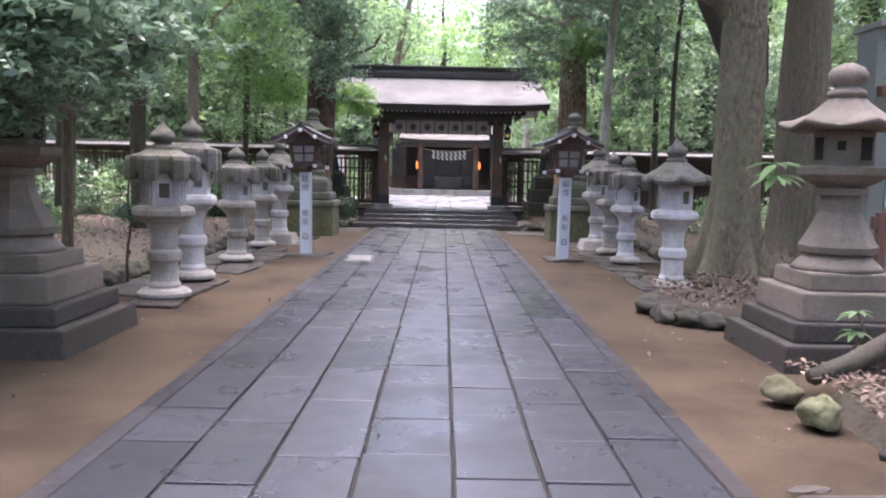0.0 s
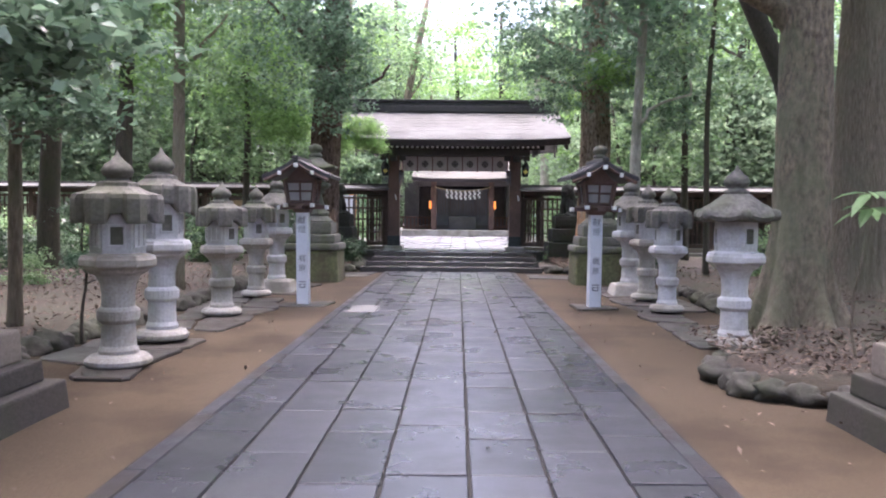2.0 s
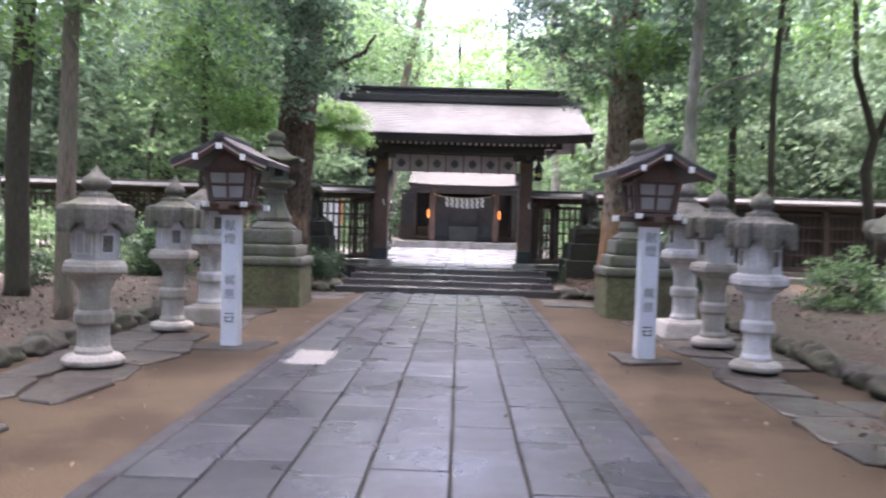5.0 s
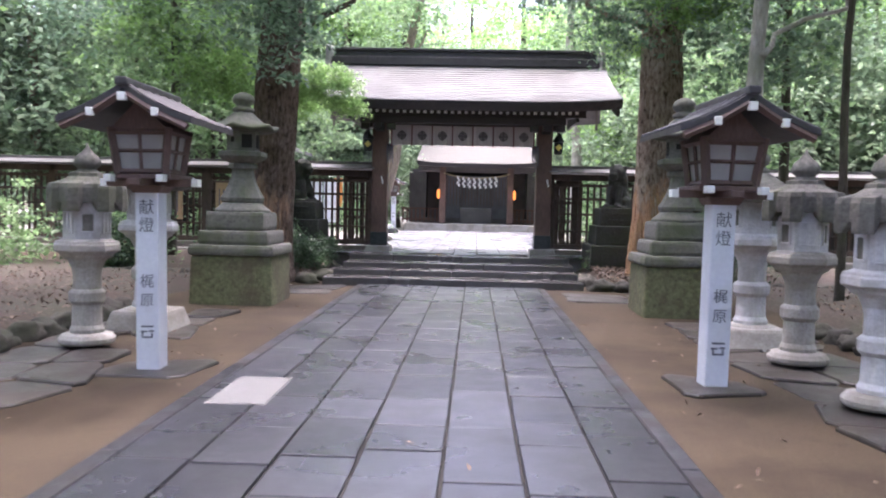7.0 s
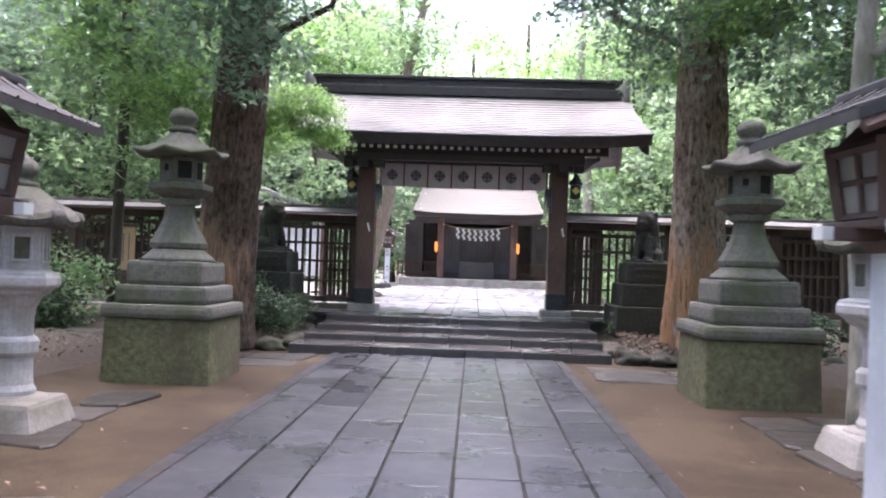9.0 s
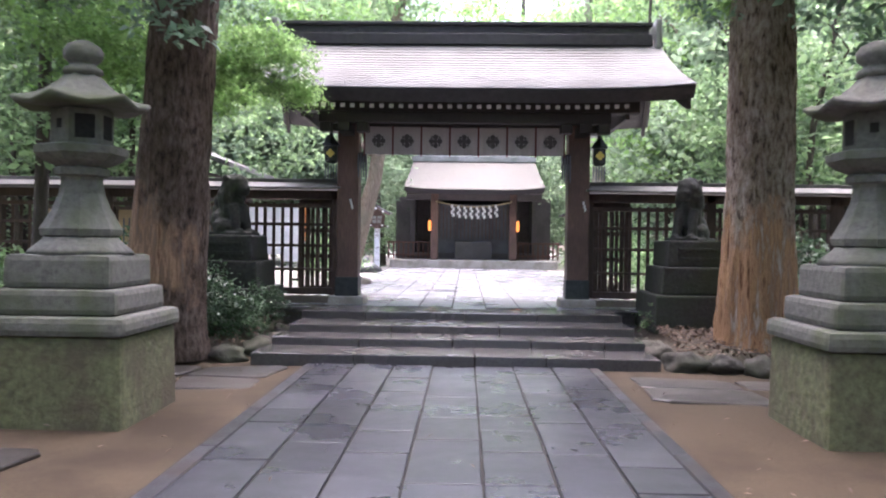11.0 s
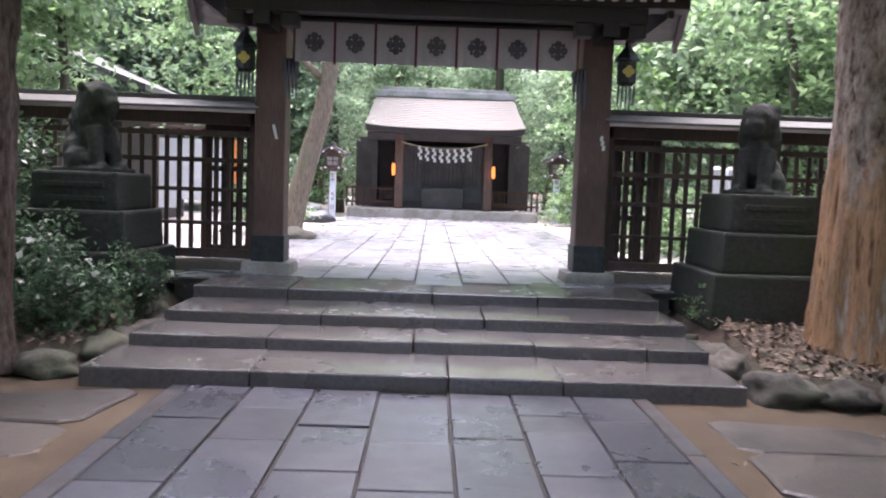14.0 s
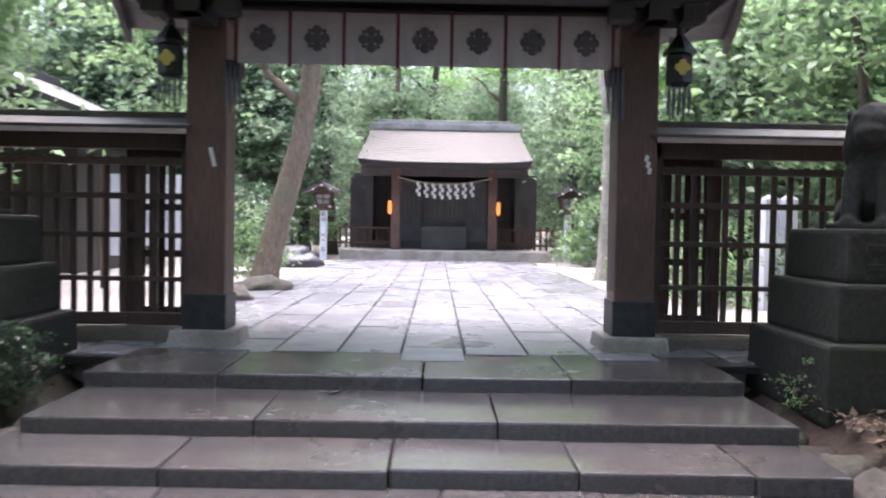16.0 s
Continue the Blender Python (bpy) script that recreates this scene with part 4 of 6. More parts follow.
def great_lantern(tiers, material, base_material, z_shaft, label, group, base_tiers=1):
    """A large lantern on stepped square tiers with a flared shaft and a wide sweeping cap."""
    root = thing("great_stone_lantern", pose(0, 0, 0), label, "stone lantern", group)
    z = -0.08
    for i, (half, top) in enumerate(tiers):
        bm = B()
        box(bm, -half, half, -half, half, z, top, 0.045 if base_material == MOSS_STONE else 0.02, taper=0.985 if i else 0.97)
        part("tier", bm, base_material if i < base_tiers else material, root)
        z = top
    bm = B()
    h = tiers[-1][0]
    lathe(bm, [(h * 0.98, z), (h * 0.9, z + 0.04), (h * 0.72, z + 0.10), (h * 0.66, z + 0.13)], 24)
    part("lotus_base", bm, material, root, smooth=True)
    s = z + 0.12
    bm = B()
    lathe(bm, [(0.24, s), (0.29, s + 0.02), (0.30, s + 0.07), (0.27, s + 0.12), (0.215, s + 0.22), (0.165, s + 0.34), (0.15, s + 0.44), (0.155, s + 0.47), (0.20, s + 0.48), (0.20, s + 0.53), (0.17, s + 0.55)], 8, 0.39)
    part("shaft", bm, material, root)
    s += 0.54
    bm = B()
    lathe(bm, [(0.17, s), (0.28, s + 0.05), (0.33, s + 0.09), (0.34, s + 0.10), (0.34, s + 0.155), (0.30, s + 0.17)], 6, 0.52)
    part("shelf", bm, material, root)
    s += 0.17
    bm = B()
    lathe(bm, [(0.225, s), (0.225, s + 0.27)], 6, 0.52)
    fire = part("fire_box", bm, material, root)
    for k in range(6):
        a = 0.52 + math.pi / 6 + k * math.pi / 3
        bm = B()
        if k % 3 == 0:
            box(bm, -0.03, 0.03, -0.004, 0.004, s + 0.12, s + 0.19, 0.003)
        else:
            box(bm, -0.07, 0.07, -0.004, 0.004, s + 0.045, s + 0.225, 0.003)
        # the box is solid; a near-black sheet paints the shade of its hole
        w = part("opening_shade", bm, JOINT_AND_HOLLOW, fire, "flat dark sheet painted as the shade inside the fire box")
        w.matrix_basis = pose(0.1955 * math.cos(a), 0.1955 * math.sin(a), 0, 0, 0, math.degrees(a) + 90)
    s += 0.27
    bm = B()
    n, rings = 24, []
    for r, zz, sweep in ((0.18, 0.01, 0), (0.46, -0.005, 0.035), (0.495, 0.02, 0.05), (0.48, 0.04, 0.05), (0.38, 0.075, 0.025), (0.27, 0.135, 0.008), (0.18, 0.215, 0), (0.13, 0.27, 0)):
        ring = []
        for k in range(n):
            f = 2 * math.pi * k / n
            c = abs(math.cos(3 * (f - 0.52))) ** 3
            ring.append(bm.verts.new((r * (0.88 + 0.14 * c) * math.cos(f), r * (0.88 + 0.14 * c) * math.sin(f), s + zz + sweep * c)))
        rings.append(ring)
    for a, b in zip(rings, rings[1:]):
        for k in range(n):
            bm.faces.new((a[k], a[(k + 1) % n], b[(k + 1) % n], b[k]))
    bm.faces.new(rings[-1])
    bm.faces.new(rings[0][::-1])
    part("cap", bm, material, root, smooth=True)
    s += 0.26
    bm = B()
    lathe(bm, [(0.12, s), (0.15, s + 0.03), (0.14, s + 0.06), (0.10, s + 0.085), (0.10, s + 0.10), (0.145, s + 0.14), (0.15, s + 0.19), (0.12, s + 0.24), (0.05, s + 0.275), (0.0, s + 0.285)], 18)
    part("finial", bm, material, root, smooth=True)
    return root


ga = great_lantern([(0.66, 0.17), (0.55, 0.32), (0.46, 0.54), (0.36, 0.68)], BROWN_STONE, DAMP_STONE, 0.8, "tall brown granite lantern on four square tiers", "great lanterns at the approach's start", 2)
ga.matrix_basis = pose(3.12, 7.72, 0.0)
gb = copy_thing(ga, pose(-3.55, 7.75, 0.0))
gb.matrix_basis = pose(-3.55, 7.75, 0.0) @ Matrix.Diagonal((1.12, 1.12, 1.02, 1))
gc = great_lantern([(0.56, 0.62), (0.58, 0.76), (0.48, 0.95), (0.40, 1.2)], GREY_MOSS, MOSS_STONE, 1.3, "tall grey-green lantern on a mossy block base", "great lanterns before the gate")
gc.matrix_basis = pose(-3.08, 20.0, 0.0)
copy_thing(gc, pose(2.88, 19.85, 0.0))

# ---- wooden lamps on white posts ----
def lamp_post(label):
    root = thing("lamp_post", pose(0, 0, 0), label, "lamp post", "wooden lamps on white posts")
    bm = B()
    box(bm, -0.092, 0.092, -0.092, 0.092, -0.05, 1.40, 0.012)
    post = part("post", bm, WHITE_PAINT, root, "white painted square post with black brush writing")
    bm = B()
    box(bm, -0.11, 0.11, -0.11, 0.11, 1.38, 1.44, 0.01, taper=1.25)
    part("collar", bm, LAMP_WOOD, root)
    bm = B()
    box(bm, -0.34, 0.34, -0.05, 0.05, 1.43, 1.49, 0.006)
    box(bm, -0.05, 0.05, -0.34, 0.34, 1.435, 1.485, 0.006)
    box(bm, -0.25, 0.25, -0.25, 0.25, 1.485, 1.52, 0.008)
    part("floor_frame", bm, LAMP_WOOD, root)
    for dx, dy in ((-0.2, -0.3), (0.2, -0.3), (-0.2, 0.3), (0.2, 0.3)):
        bm = B()
        box(bm, dx - 0.03, dx + 0.03, dy - 0.04, dy + 0.04, 1.46, 1.515, 0.006)
        part("white_end", bm, WHITE, root, "white-capped beam end")
    for dx in (-0.36, 0.36):
        bm = B()
        box(bm, dx - 0.03, dx + 0.03, -0.045, 0.045, 1.43, 1.49, 0.006)
        part("white_end", bm, WHITE, root, "white-capped beam end")
    b, t = 0.18, 0.225
    for sx in (-1, 1):
        for sy in (-1, 1):
            bm = B()
            tube(bm, [(sx * b, sy * b, 1.51), (sx * t, sy * t, 1.88)], [0.036, 0.036], 4)
            part("corner_stile", bm, LAMP_WOOD, root)
    for k in range(4):
        bm = B()
        vs = [bm.verts.new(p) for p in ((-b, -b + 0.01, 1.52), (b, -b + 0.01, 1.52), (t, -t + 0.01, 1.87), (-t, -t + 0.01, 1.87), (-b, -b + 0.02, 1.52), (b, -b + 0.02, 1.52), (t, -t + 0.02, 1.87), (-t, -t + 0.02, 1.87))]
        for f in ((0, 1, 2, 3), (7, 6, 5, 4), (0, 4, 5, 1), (2, 6, 7, 3)):
            bm.faces.new([vs[i] for i in f])
        p = part("pane", bm, FROST, root, "frosted lantern pane")
        p.matrix_basis = pose(0, 0, 0, 0, 0, 90 * k)
        bm = B()
        tube(bm, [(0, -b, 1.52), (0, -t, 1.87)], [0.016, 0.016], 4)
        tube(bm, [(-0.2, -0.204, 1.70), (0.2, -0.204, 1.70)], [0.014, 0.014], 4)
        tube(bm, [(-b, -b, 1.54), (b, -b, 1.54)], [0.025, 0.025], 4)
        tube(bm, [(-t, -t, 1.85), (t, -t, 1.85)], [0.03, 0.03], 4)
        g = part("lattice", bm, LAMP_WOOD, root)
        g.matrix_basis = pose(0, 0, 0, 0, 0, 90 * k)
    # gabled roof, ridge running away from the gate side
    for sx in (-1, 1):
        bm = B()
        n = 8
        rows = []
        for i in range(n + 1):
            k = i / n
            x, z = sx * 0.5 * k, 2.13 - 0.34 * k + 0.09 * k * k
            rows.append([bm.verts.new((x, yy, z + dz)) for yy, dz in ((-0.52, 0), (0.52, 0), (0.52, 0.045), (-0.52, 0.045))])
        for a, c in zip(rows, rows[1:]):
            for q in range(4):
                bm.faces.new((a[q], a[(q + 1) % 4], c[(q + 1) % 4], c[q]))
        bm.faces.new(rows[0])
        bm.faces.new(rows[-1])
        r = part("roof_half", bm, ROOF_EDGE, root, "dark weathered board roof")
        for j in range(7):
            yy = -0.48 + 0.16 * j
            bm = B()
            tube(bm, [(sx * 0.5 * i / 5, yy, 2.18 - 0.34 * i / 5 + 0.09 * (i / 5) ** 2) for i in range(6)], [0.014] * 6, 5)
            part("batten", bm, ROOF_EDGE, r)
        bm = B()
        tube(bm, [(sx * 0.02, -0.5, 2.10), (sx * 0.25, -0.5, 1.955), (sx * 0.47, -0.5, 1.855)], [0.035, 0.032, 0.03], 4)
        part("barge_board", bm, LAMP_WOOD, root)
        bm = B()
        box(bm, sx * 0.24 - 0.025, sx * 0.24 + 0.025, -0.545, -0.50, 1.93, 1.99, 0.006)
        part("white_end", bm, WHITE, root, "white-capped beam end")
    bm = B()
    box(bm, -0.03, 0.03, -0.55, -0.50, 2.04, 2.10, 0.006)
    part("white_end", bm, WHITE, root, "white-capped beam end")
    bm = B()
    box(bm, -0.045, 0.045, -0.56, 0.56, 2.15, 2.21, 0.015)
    part("ridge", bm, ROOF_EDGE, root)
    bm = B()
    vs = [bm.verts.new(p) for p in ((-0.22, -0.24, 1.86), (0.22, -0.24, 1.86), (0, -0.24, 2.09), (-0.22, 0.24, 1.86), (0.22, 0.24, 1.86), (0, 0.24, 2.09))]
    for f in ((0, 1, 2), (5, 4, 3), (0, 3, 4, 1), (1, 4, 5, 2), (2, 5, 3, 0)):
        bm.faces.new([vs[i] for i in f])
    part("gable", bm, LAMP_WOOD, root)
    return root, post


def writing(post, lines):
    """Brush characters, one under another, on the face towards the path's start."""
    for text, z, size in lines:
        cu = bpy.data.curves.new("writing", "FONT")
        cu.body, cu.size, cu.align_x, cu.align_y, cu.extrude = text, size, "CENTER", "CENTER", 0.001
        tmp = bpy.data.objects.new("writing", cu)
        scene.collection.objects.link(tmp)
        bpy.context.view_layer.update()
        me = bpy.data.meshes.new_from_object(tmp.evaluated_get(bpy.context.evaluated_depsgraph_get()))
        bpy.data.objects.remove(tmp)
        me.materials.append(INK)
        ob = new("writing", me)
        ob.parent = post
        ob.matrix_basis = pose(0, -0.0945, z, 90)


LAMPS = []
for x, y, z, a, tilt in ((-2.42, 15.2, 0.0, 0, -0.6), (2.0, 15.15, 0.0, 4, 0.5), (-3.25, 42.6, FLOOR_Z, 0, 0), (3.72, 42.9, FLOOR_Z, 0, 0)):
    if not LAMPS:
        lamp, post = lamp_post("wooden roofed lantern on a white inscribed post")
        writing(post, [("\u732e", 1.26, 0.125), ("\u71c8", 1.12, 0.125), ("\u68b6", 0.68, 0.115), ("\u539f", 0.53, 0.115)])
        # the last sign is too worn to read
        bm = B()
        for u0, u1, v0, v1 in ((-0.05, 0.05, 0.32, 0.335), (-0.055, 0.0, 0.28, 0.295), (0.012, 0.055, 0.285, 0.30), (-0.045, 0.045, 0.235, 0.25), (-0.045, -0.03, 0.235, 0.28), (0.03, 0.045, 0.235, 0.28)):
            box(bm, u0, u1, -0.0945, -0.092, v0, v1)
        part("worn_sign", bm, INK, post)
        lamp.matrix_basis = pose(x, y, z, 0, tilt, a)
        LAMPS.append(lamp)
    else:
        LAMPS.append(copy_thing(lamp, pose(x, y, z, 0, tilt, a)))

# ---- guardian beasts on pedestals, plain carved shapes ----
def guardian(sign):
    ped = thing("statue_pedestal", pose(0, 0, 0), "dark mossy three-tier stone pedestal", "pedestal", "guardian statue pedestals")
    for i, (hx, hy, z0, z1) in enumerate(((0.66, 0.72, 0.1, 0.62), (0.54, 0.60, 0.62, 1.0), (0.44, 0.50, 1.0, 1.36))):
        bm = B()
        box(bm, -hx, hx, -hy, hy, z0, z1, 0.03, taper=0.97)
        part("tier", bm, DARK_STONE, ped)
    for k in range(2):
        bm = B()
        box(bm, -0.3, 0.3, -0.515, -0.49, 1.08 + 0.13 * k, 1.13 + 0.13 * k, 0.008)
        part("carved_bar", bm, DARK_STONE, ped)
    bm = B()
    def blob(x, y, z, rx, ry, rz):
        g = bmesh.ops.create_icosphere(bm, subdivisions=3, radius=1.0)
        for v in g["verts"]:
            k = 1 + 0.16 * noise.noise(v.co * 2.5 + Vector((x, y, z))) + 0.07 * noise.noise(v.co * 7 + Vector((z, x, y)))
            v.co = Vector((x + v.co.x * rx * k, y + v.co.y * ry * k, z + v.co.z * rz * k))
    # seated body: haunches, upright chest, blunt head with a heavy mane, forelegs, tail
    blob(-0.14, 0, 1.55, 0.23, 0.20, 0.22)
    blob(0.00, 0, 1.72, 0.18, 0.18, 0.30)
    blob(0.02, 0, 2.04, 0.17, 0.20, 0.21)
    blob(0.10, 0, 2.08, 0.16, 0.155, 0.15)
    blob(0.22, 0, 2.02, 0.09, 0.11, 0.08)
    blob(0.22, 0, 1.95, 0.07, 0.09, 0.035)
    blob(0.17, 0, 2.14, 0.07, 0.12, 0.045)
    blob(-0.10, 0, 1.90, 0.13, 0.18, 0.22)
    blob(-0.30, 0, 1.66, 0.07, 0.11, 0.20)
    blob(-0.30, 0, 1.84, 0.05, 0.08, 0.12)
    for s in (-1, 1):
        tube(bm, [(0.10, s * 0.10, 1.78), (0.17, s * 0.115, 1.58), (0.19, s * 0.12, 1.38)], [0.085, 0.07, 0.075], 10)
        blob(0.24, s * 0.12, 1.41, 0.09, 0.065, 0.045)
        blob(-0.04, s * 0.18, 1.47, 0.18, 0.09, 0.13)
        blob(0.00, s * 0.165, 2.17, 0.06, 0.03, 0.055)
        blob(0.02, s * 0.15, 1.93, 0.09, 0.07, 0.13)
    box(bm, -0.36, 0.33, -0.26, 0.26, 1.355, 1.40, 0.01)
    st = part("guardian_statue", bm, DARK_STONE, None, "", True)
    skin = st.modifiers.new("skin", "REMESH")
    skin.mode, skin.voxel_size, skin.use_smooth_shade = "VOXEL", 0.016, True
    tagged(st, "dark weathered stone guardian beast seated on a pedestal", "statue", "guardian statues")
    return ped, st


pL, sL = guardian(1)
STATUE_SIZE = Matrix.Diagonal((0.9, 0.9, 0.96, 1))
pL.matrix_basis = pose(-3.36, 25.05, 0.08) @ STATUE_SIZE
sL.matrix_basis = pose(-3.36, 25.05, 0.08, 0, 0, -28) @ STATUE_SIZE
ob = copy_thing(pL, pose(2.92, 24.95, 0.08))
ob = copy_thing(sL, pose(2.92, 24.95, 0.08, 0, 0, 232))

# ---- rocks along the beds ----
ROCKS = [rock_mesh("kerb_rock", i, ROCK) for i in range(6)]
rr = random.Random(3)


def rock_row(points, size, label="rough dark kerb rock with moss"):
    for (xa, ya), (xb, yb) in zip(points, points[1:]):
        L = math.hypot(xb - xa, yb - ya)
        n = max(1, round(L / (size * 0.85)))
        for i in range(n):
            k = (i + 0.5) / n
            s = size * rr.uniform(0.8, 1.25)
            ob = new("kerb_rock", rr.choice(ROCKS))
            a = math.degrees(math.atan2(yb - ya, xb - xa)) + rr.uniform(-15, 15)
            ob.matrix_basis = pose(xa + (xb - xa) * k + rr.uniform(-0.03, 0.03), ya + (yb - ya) * k + rr.uniform(-0.03, 0.03), 0.02, rr.uniform(-8, 8), rr.uniform(-8, 8), a) @ Matrix.Diagonal((s, s * 0.75, s * 0.62, 1))
            tagged(ob, label, "rock", "kerb rocks")


rock_row([(-4.3, 9.0), (-4.1, 11), (-4.05, 14), (-4.1, 18.6)], 0.42)
rock_row([(3.7, 12.9), (3.85, 15), (3.95, 18.6)], 0.42)
rock_row([(5.0, 8.8), (3.6, 8.75), (2.65, 8.75), (2.2, 9.05), (2.15, 9.8), (2.4, 10.4), (2.95, 10.65)], 0.32)
rock_row([(2.1, 22.75), (3.2, 22.35), (4.6, 22.3), (6.5, 22.4)], 0.45)
rock_row([(-2.5, 22.85), (-3.0, 22.7), (-4.2, 22.6), (-6, 22.6)], 0.42)
rock_row([(-2.55, 23.2), (-2.5, 24.2), (-2.6, 25.0)], 0.4)
rock_row([(2.15, 23.2), (2.15, 24.2), (2.3, 25.0)], 0.4)
rock_row([(2.3, 5.25), (3.2, 5.0), (4.4, 4.9), (6, 5.0)], 0.42)
for x, y, z, s in ((-3.2, 38.5, 0.42, 1.1), (-3.6, 39.2, 0.55, 1.2), (-2.6, 31.5, 0.36, 0.8), (-2.7, 29.8, 0.36, 0.7), (3.0, 31.5, 0.36, 0.8)):
    ob = new("garden_rock", rock_mesh("garden_rock", int(s * 10), BLACK_ROCK if x < -3 else ROCK))
    ob.matrix_basis = pose(x, y, z, 0, 0, 30) @ Matrix.Diagonal((s, s * 0.8, s * 0.5, 1))
    tagged(ob, "low dark garden rock at the court's edge", "rock", "court rocks")

# ---- trees ----
RNG = np.random.default_rng(7)


def limb_path(p0, p1, bend, n=7, seed=0):
    a, b = Vector(p0), Vector(p1)
    out = []
    for i in range(n):
        k = i / (n - 1)
        w = bend * math.sin(k * math.pi)
        out.append(tuple(a.lerp(b, k) + Vector((w * noise.noise(Vector((seed, k * 2, 0))) * 2, w * noise.noise(Vector((0, seed, k * 2))) * 2, 0))))
    return out


def trunk_mesh(h, r, flare=1.6, lean=(0, 0), limbs=(), sides=14, wob=0.25, seed=0, bend=0.15):
    bm = B()
    pts = limb_path((0, 0, -0.1), (lean[0], lean[1], h), bend, 12, seed)
    zs = [p[2] for p in pts]
    radii = [r * (1 + (flare - 1) * math.exp(-max(z, 0) / 0.28)) * (1 - 0.55 * max(z, 0) / h) for z in zs]
    # a few more rings near the foot
    pts = [pts[0], tuple(Vector(pts[0]).lerp(Vector(pts[1]), 0.25)), tuple(Vector(pts[0]).lerp(Vector(pts[1]), 0.5))] + pts[1:]
    radii = [r * (1 + (flare - 1) * math.exp(-max(p[2], 0) / 0.28)) * (1 - 0.55 * max(p[2], 0) / h) for p in pts]
    tube(bm, pts, radii, sides, wob)
    for z0, dx, dy, dz, rl in limbs:
        k = z0 / h
        x0, y0 = lean[0] * k, lean[1] * k
        tube(bm, limb_path((x0, y0, z0), (x0 + dx, y0 + dy, z0 + dz), 0.35, 7, seed + z0), [rl * (1 - 0.11 * i) for i in range(7)], 8, 0.15)
    return bm


CROWNS = {}


def crown(kind):
    """Shared crown meshes: big high crowns, middle trees, low bushes."""
    if kind not in CROWNS:
        size, (rx, ry, rz), clumps, per, cr, material, seed = {
            "high_dark": (0.232, (3.0, 3.0, 3.2), 120, 27, 0.75, LEAF_DARK, 1),
            "high_mid": (0.244, (3.0, 3.0, 3.4), 115, 26, 0.8, LEAF_MID, 2),
            "high_bright": (0.232, (2.8, 2.8, 3.0), 110, 26, 0.8, LEAF_BRIGHT, 3),
            "mid_dark": (0.183, (1.6, 1.6, 2.2), 95, 29, 0.5, LEAF_DARK, 4),
            "mid_mid": (0.183, (1.7, 1.7, 2.3), 85, 27, 0.55, LEAF_MID, 5),
            "mid_bright": (0.183, (1.7, 1.7, 2.0), 80, 27, 0.55, LEAF_BRIGHT, 6),
            "bush_dark": (0.10, (0.7, 0.7, 0.6), 45, 40, 0.26, LEAF_DEEP_SHADED, 7),
            "bush_mid": (0.10, (0.8, 0.8, 0.7), 45, 40, 0.28, LEAF_MID, 8),
            "spray": (0.15, (1.0, 0.85, 0.5), 42, 34, 0.36, LEAF_DARK, 17),
            "maple": (0.10, (1.0, 0.9, 0.5), 60, 60, 0.36, LEAF_BRIGHT, 18),
            "airy": (0.30, (3.8, 3.2, 3.2), 80, 30, 1.0, LEAF_BRIGHT, 23),
            "far": (0.36, (4.0, 4.0, 5.5), 180, 54, 1.35, LEAF_FAR_HAZED, 9),
        }[kind]
        rng = np.random.default_rng(seed)
        CROWNS[kind] = leaf_mesh("crown_" + kind, crown_points(rng, rx, ry, rz, clumps, per, cr), 0.45, size, material, rng)
    return CROWNS[kind]


def tree(x, y, z, bm, bark, crowns, label, group="trees of the shrine wood", category="tree"):
    root = thing("tree", pose(x, y, z), label, category, group)
    part("trunk", bm, bark, root, smooth=True)
    for kind, cx, cy, cz, s, a in crowns:
        ob = new("crown", crown(kind))
        ob.parent = root
        ob.matrix_basis = pose(cx, cy, cz, 0, 0, a) @ Matrix.Diagonal((s, s, s, 1))
    return root


def bark_trunk(h, r, flare, lean, limbs, seed, ridge=0.07, lobes=5, lobe=0.25, flare_h=0.3, wear=0.0):
    """A big trunk whose bark stands in long fissured plates, with root lobes at its foot."""
    bm = B()
    sides, rows = 84, 110
    rings = []
    for i in range(rows):
        z = -0.1 + (h + 0.1) * (i / (rows - 1)) ** 1.6
        k = max(z, 0) / h
        cx = lean[0] * k + 0.05 * noise.noise(Vector((seed, z * 0.4, 0)))
        cy = lean[1] * k + 0.05 * noise.noise(Vector((0, z * 0.4, seed)))
        f = math.exp(-max(z, 0) / flare_h)
        ring = []
        for j in range(sides):
            a = 2 * math.pi * j / sides
            c, s = math.cos(a), math.sin(a)
            rad = r * (1 - 0.5 * k) * (1 + (flare - 1) * f * (1 + lobe * 2 * math.cos(lobes * a + seed)))
            n1 = noise.noise(Vector((c * 6.5, s * 6.5, z * 0.9 + seed)))
            n2 = noise.noise(Vector((c * 13, s * 13, z * 2.6 + seed)))
            n3 = noise.noise(Vector((c * 1.6, s * 1.6, z * 0.8 + seed)))
            rad *= 1 + ridge * (1 - 2.2 * abs(n1)) + ridge * 0.5 * n2 + 0.07 * n3
            if wear:
                rad *= 1 - wear * smooth01(0.02, 0.18, noise.noise(Vector((c * 1.2 + 4, s * 1.2, z * 0.55 + seed)))) * (1 if z < 2.2 else 0.4)
            ring.append(bm.verts.new((cx + rad * c, cy + rad * s, z)))
        rings.append(ring)
    for a, b in zip(rings, rings[1:]):
        for j in range(sides):
            bm.faces.new((a[j], a[(j + 1) % sides], b[(j + 1) % sides], b[j]))
    bm.faces.new(rings[-1])
    for z0, dx, dy, dz, rl in limbs:
        k = z0 / h
        tube(bm, limb_path((lean[0] * k, lean[1] * k, z0), (lean[0] * k + dx, lean[1] * k + dy, z0 + dz), 0.3, 8, seed + z0), [rl * (1 - 0.1 * i) for i in range(8)], 12, 0.2)
    return bm


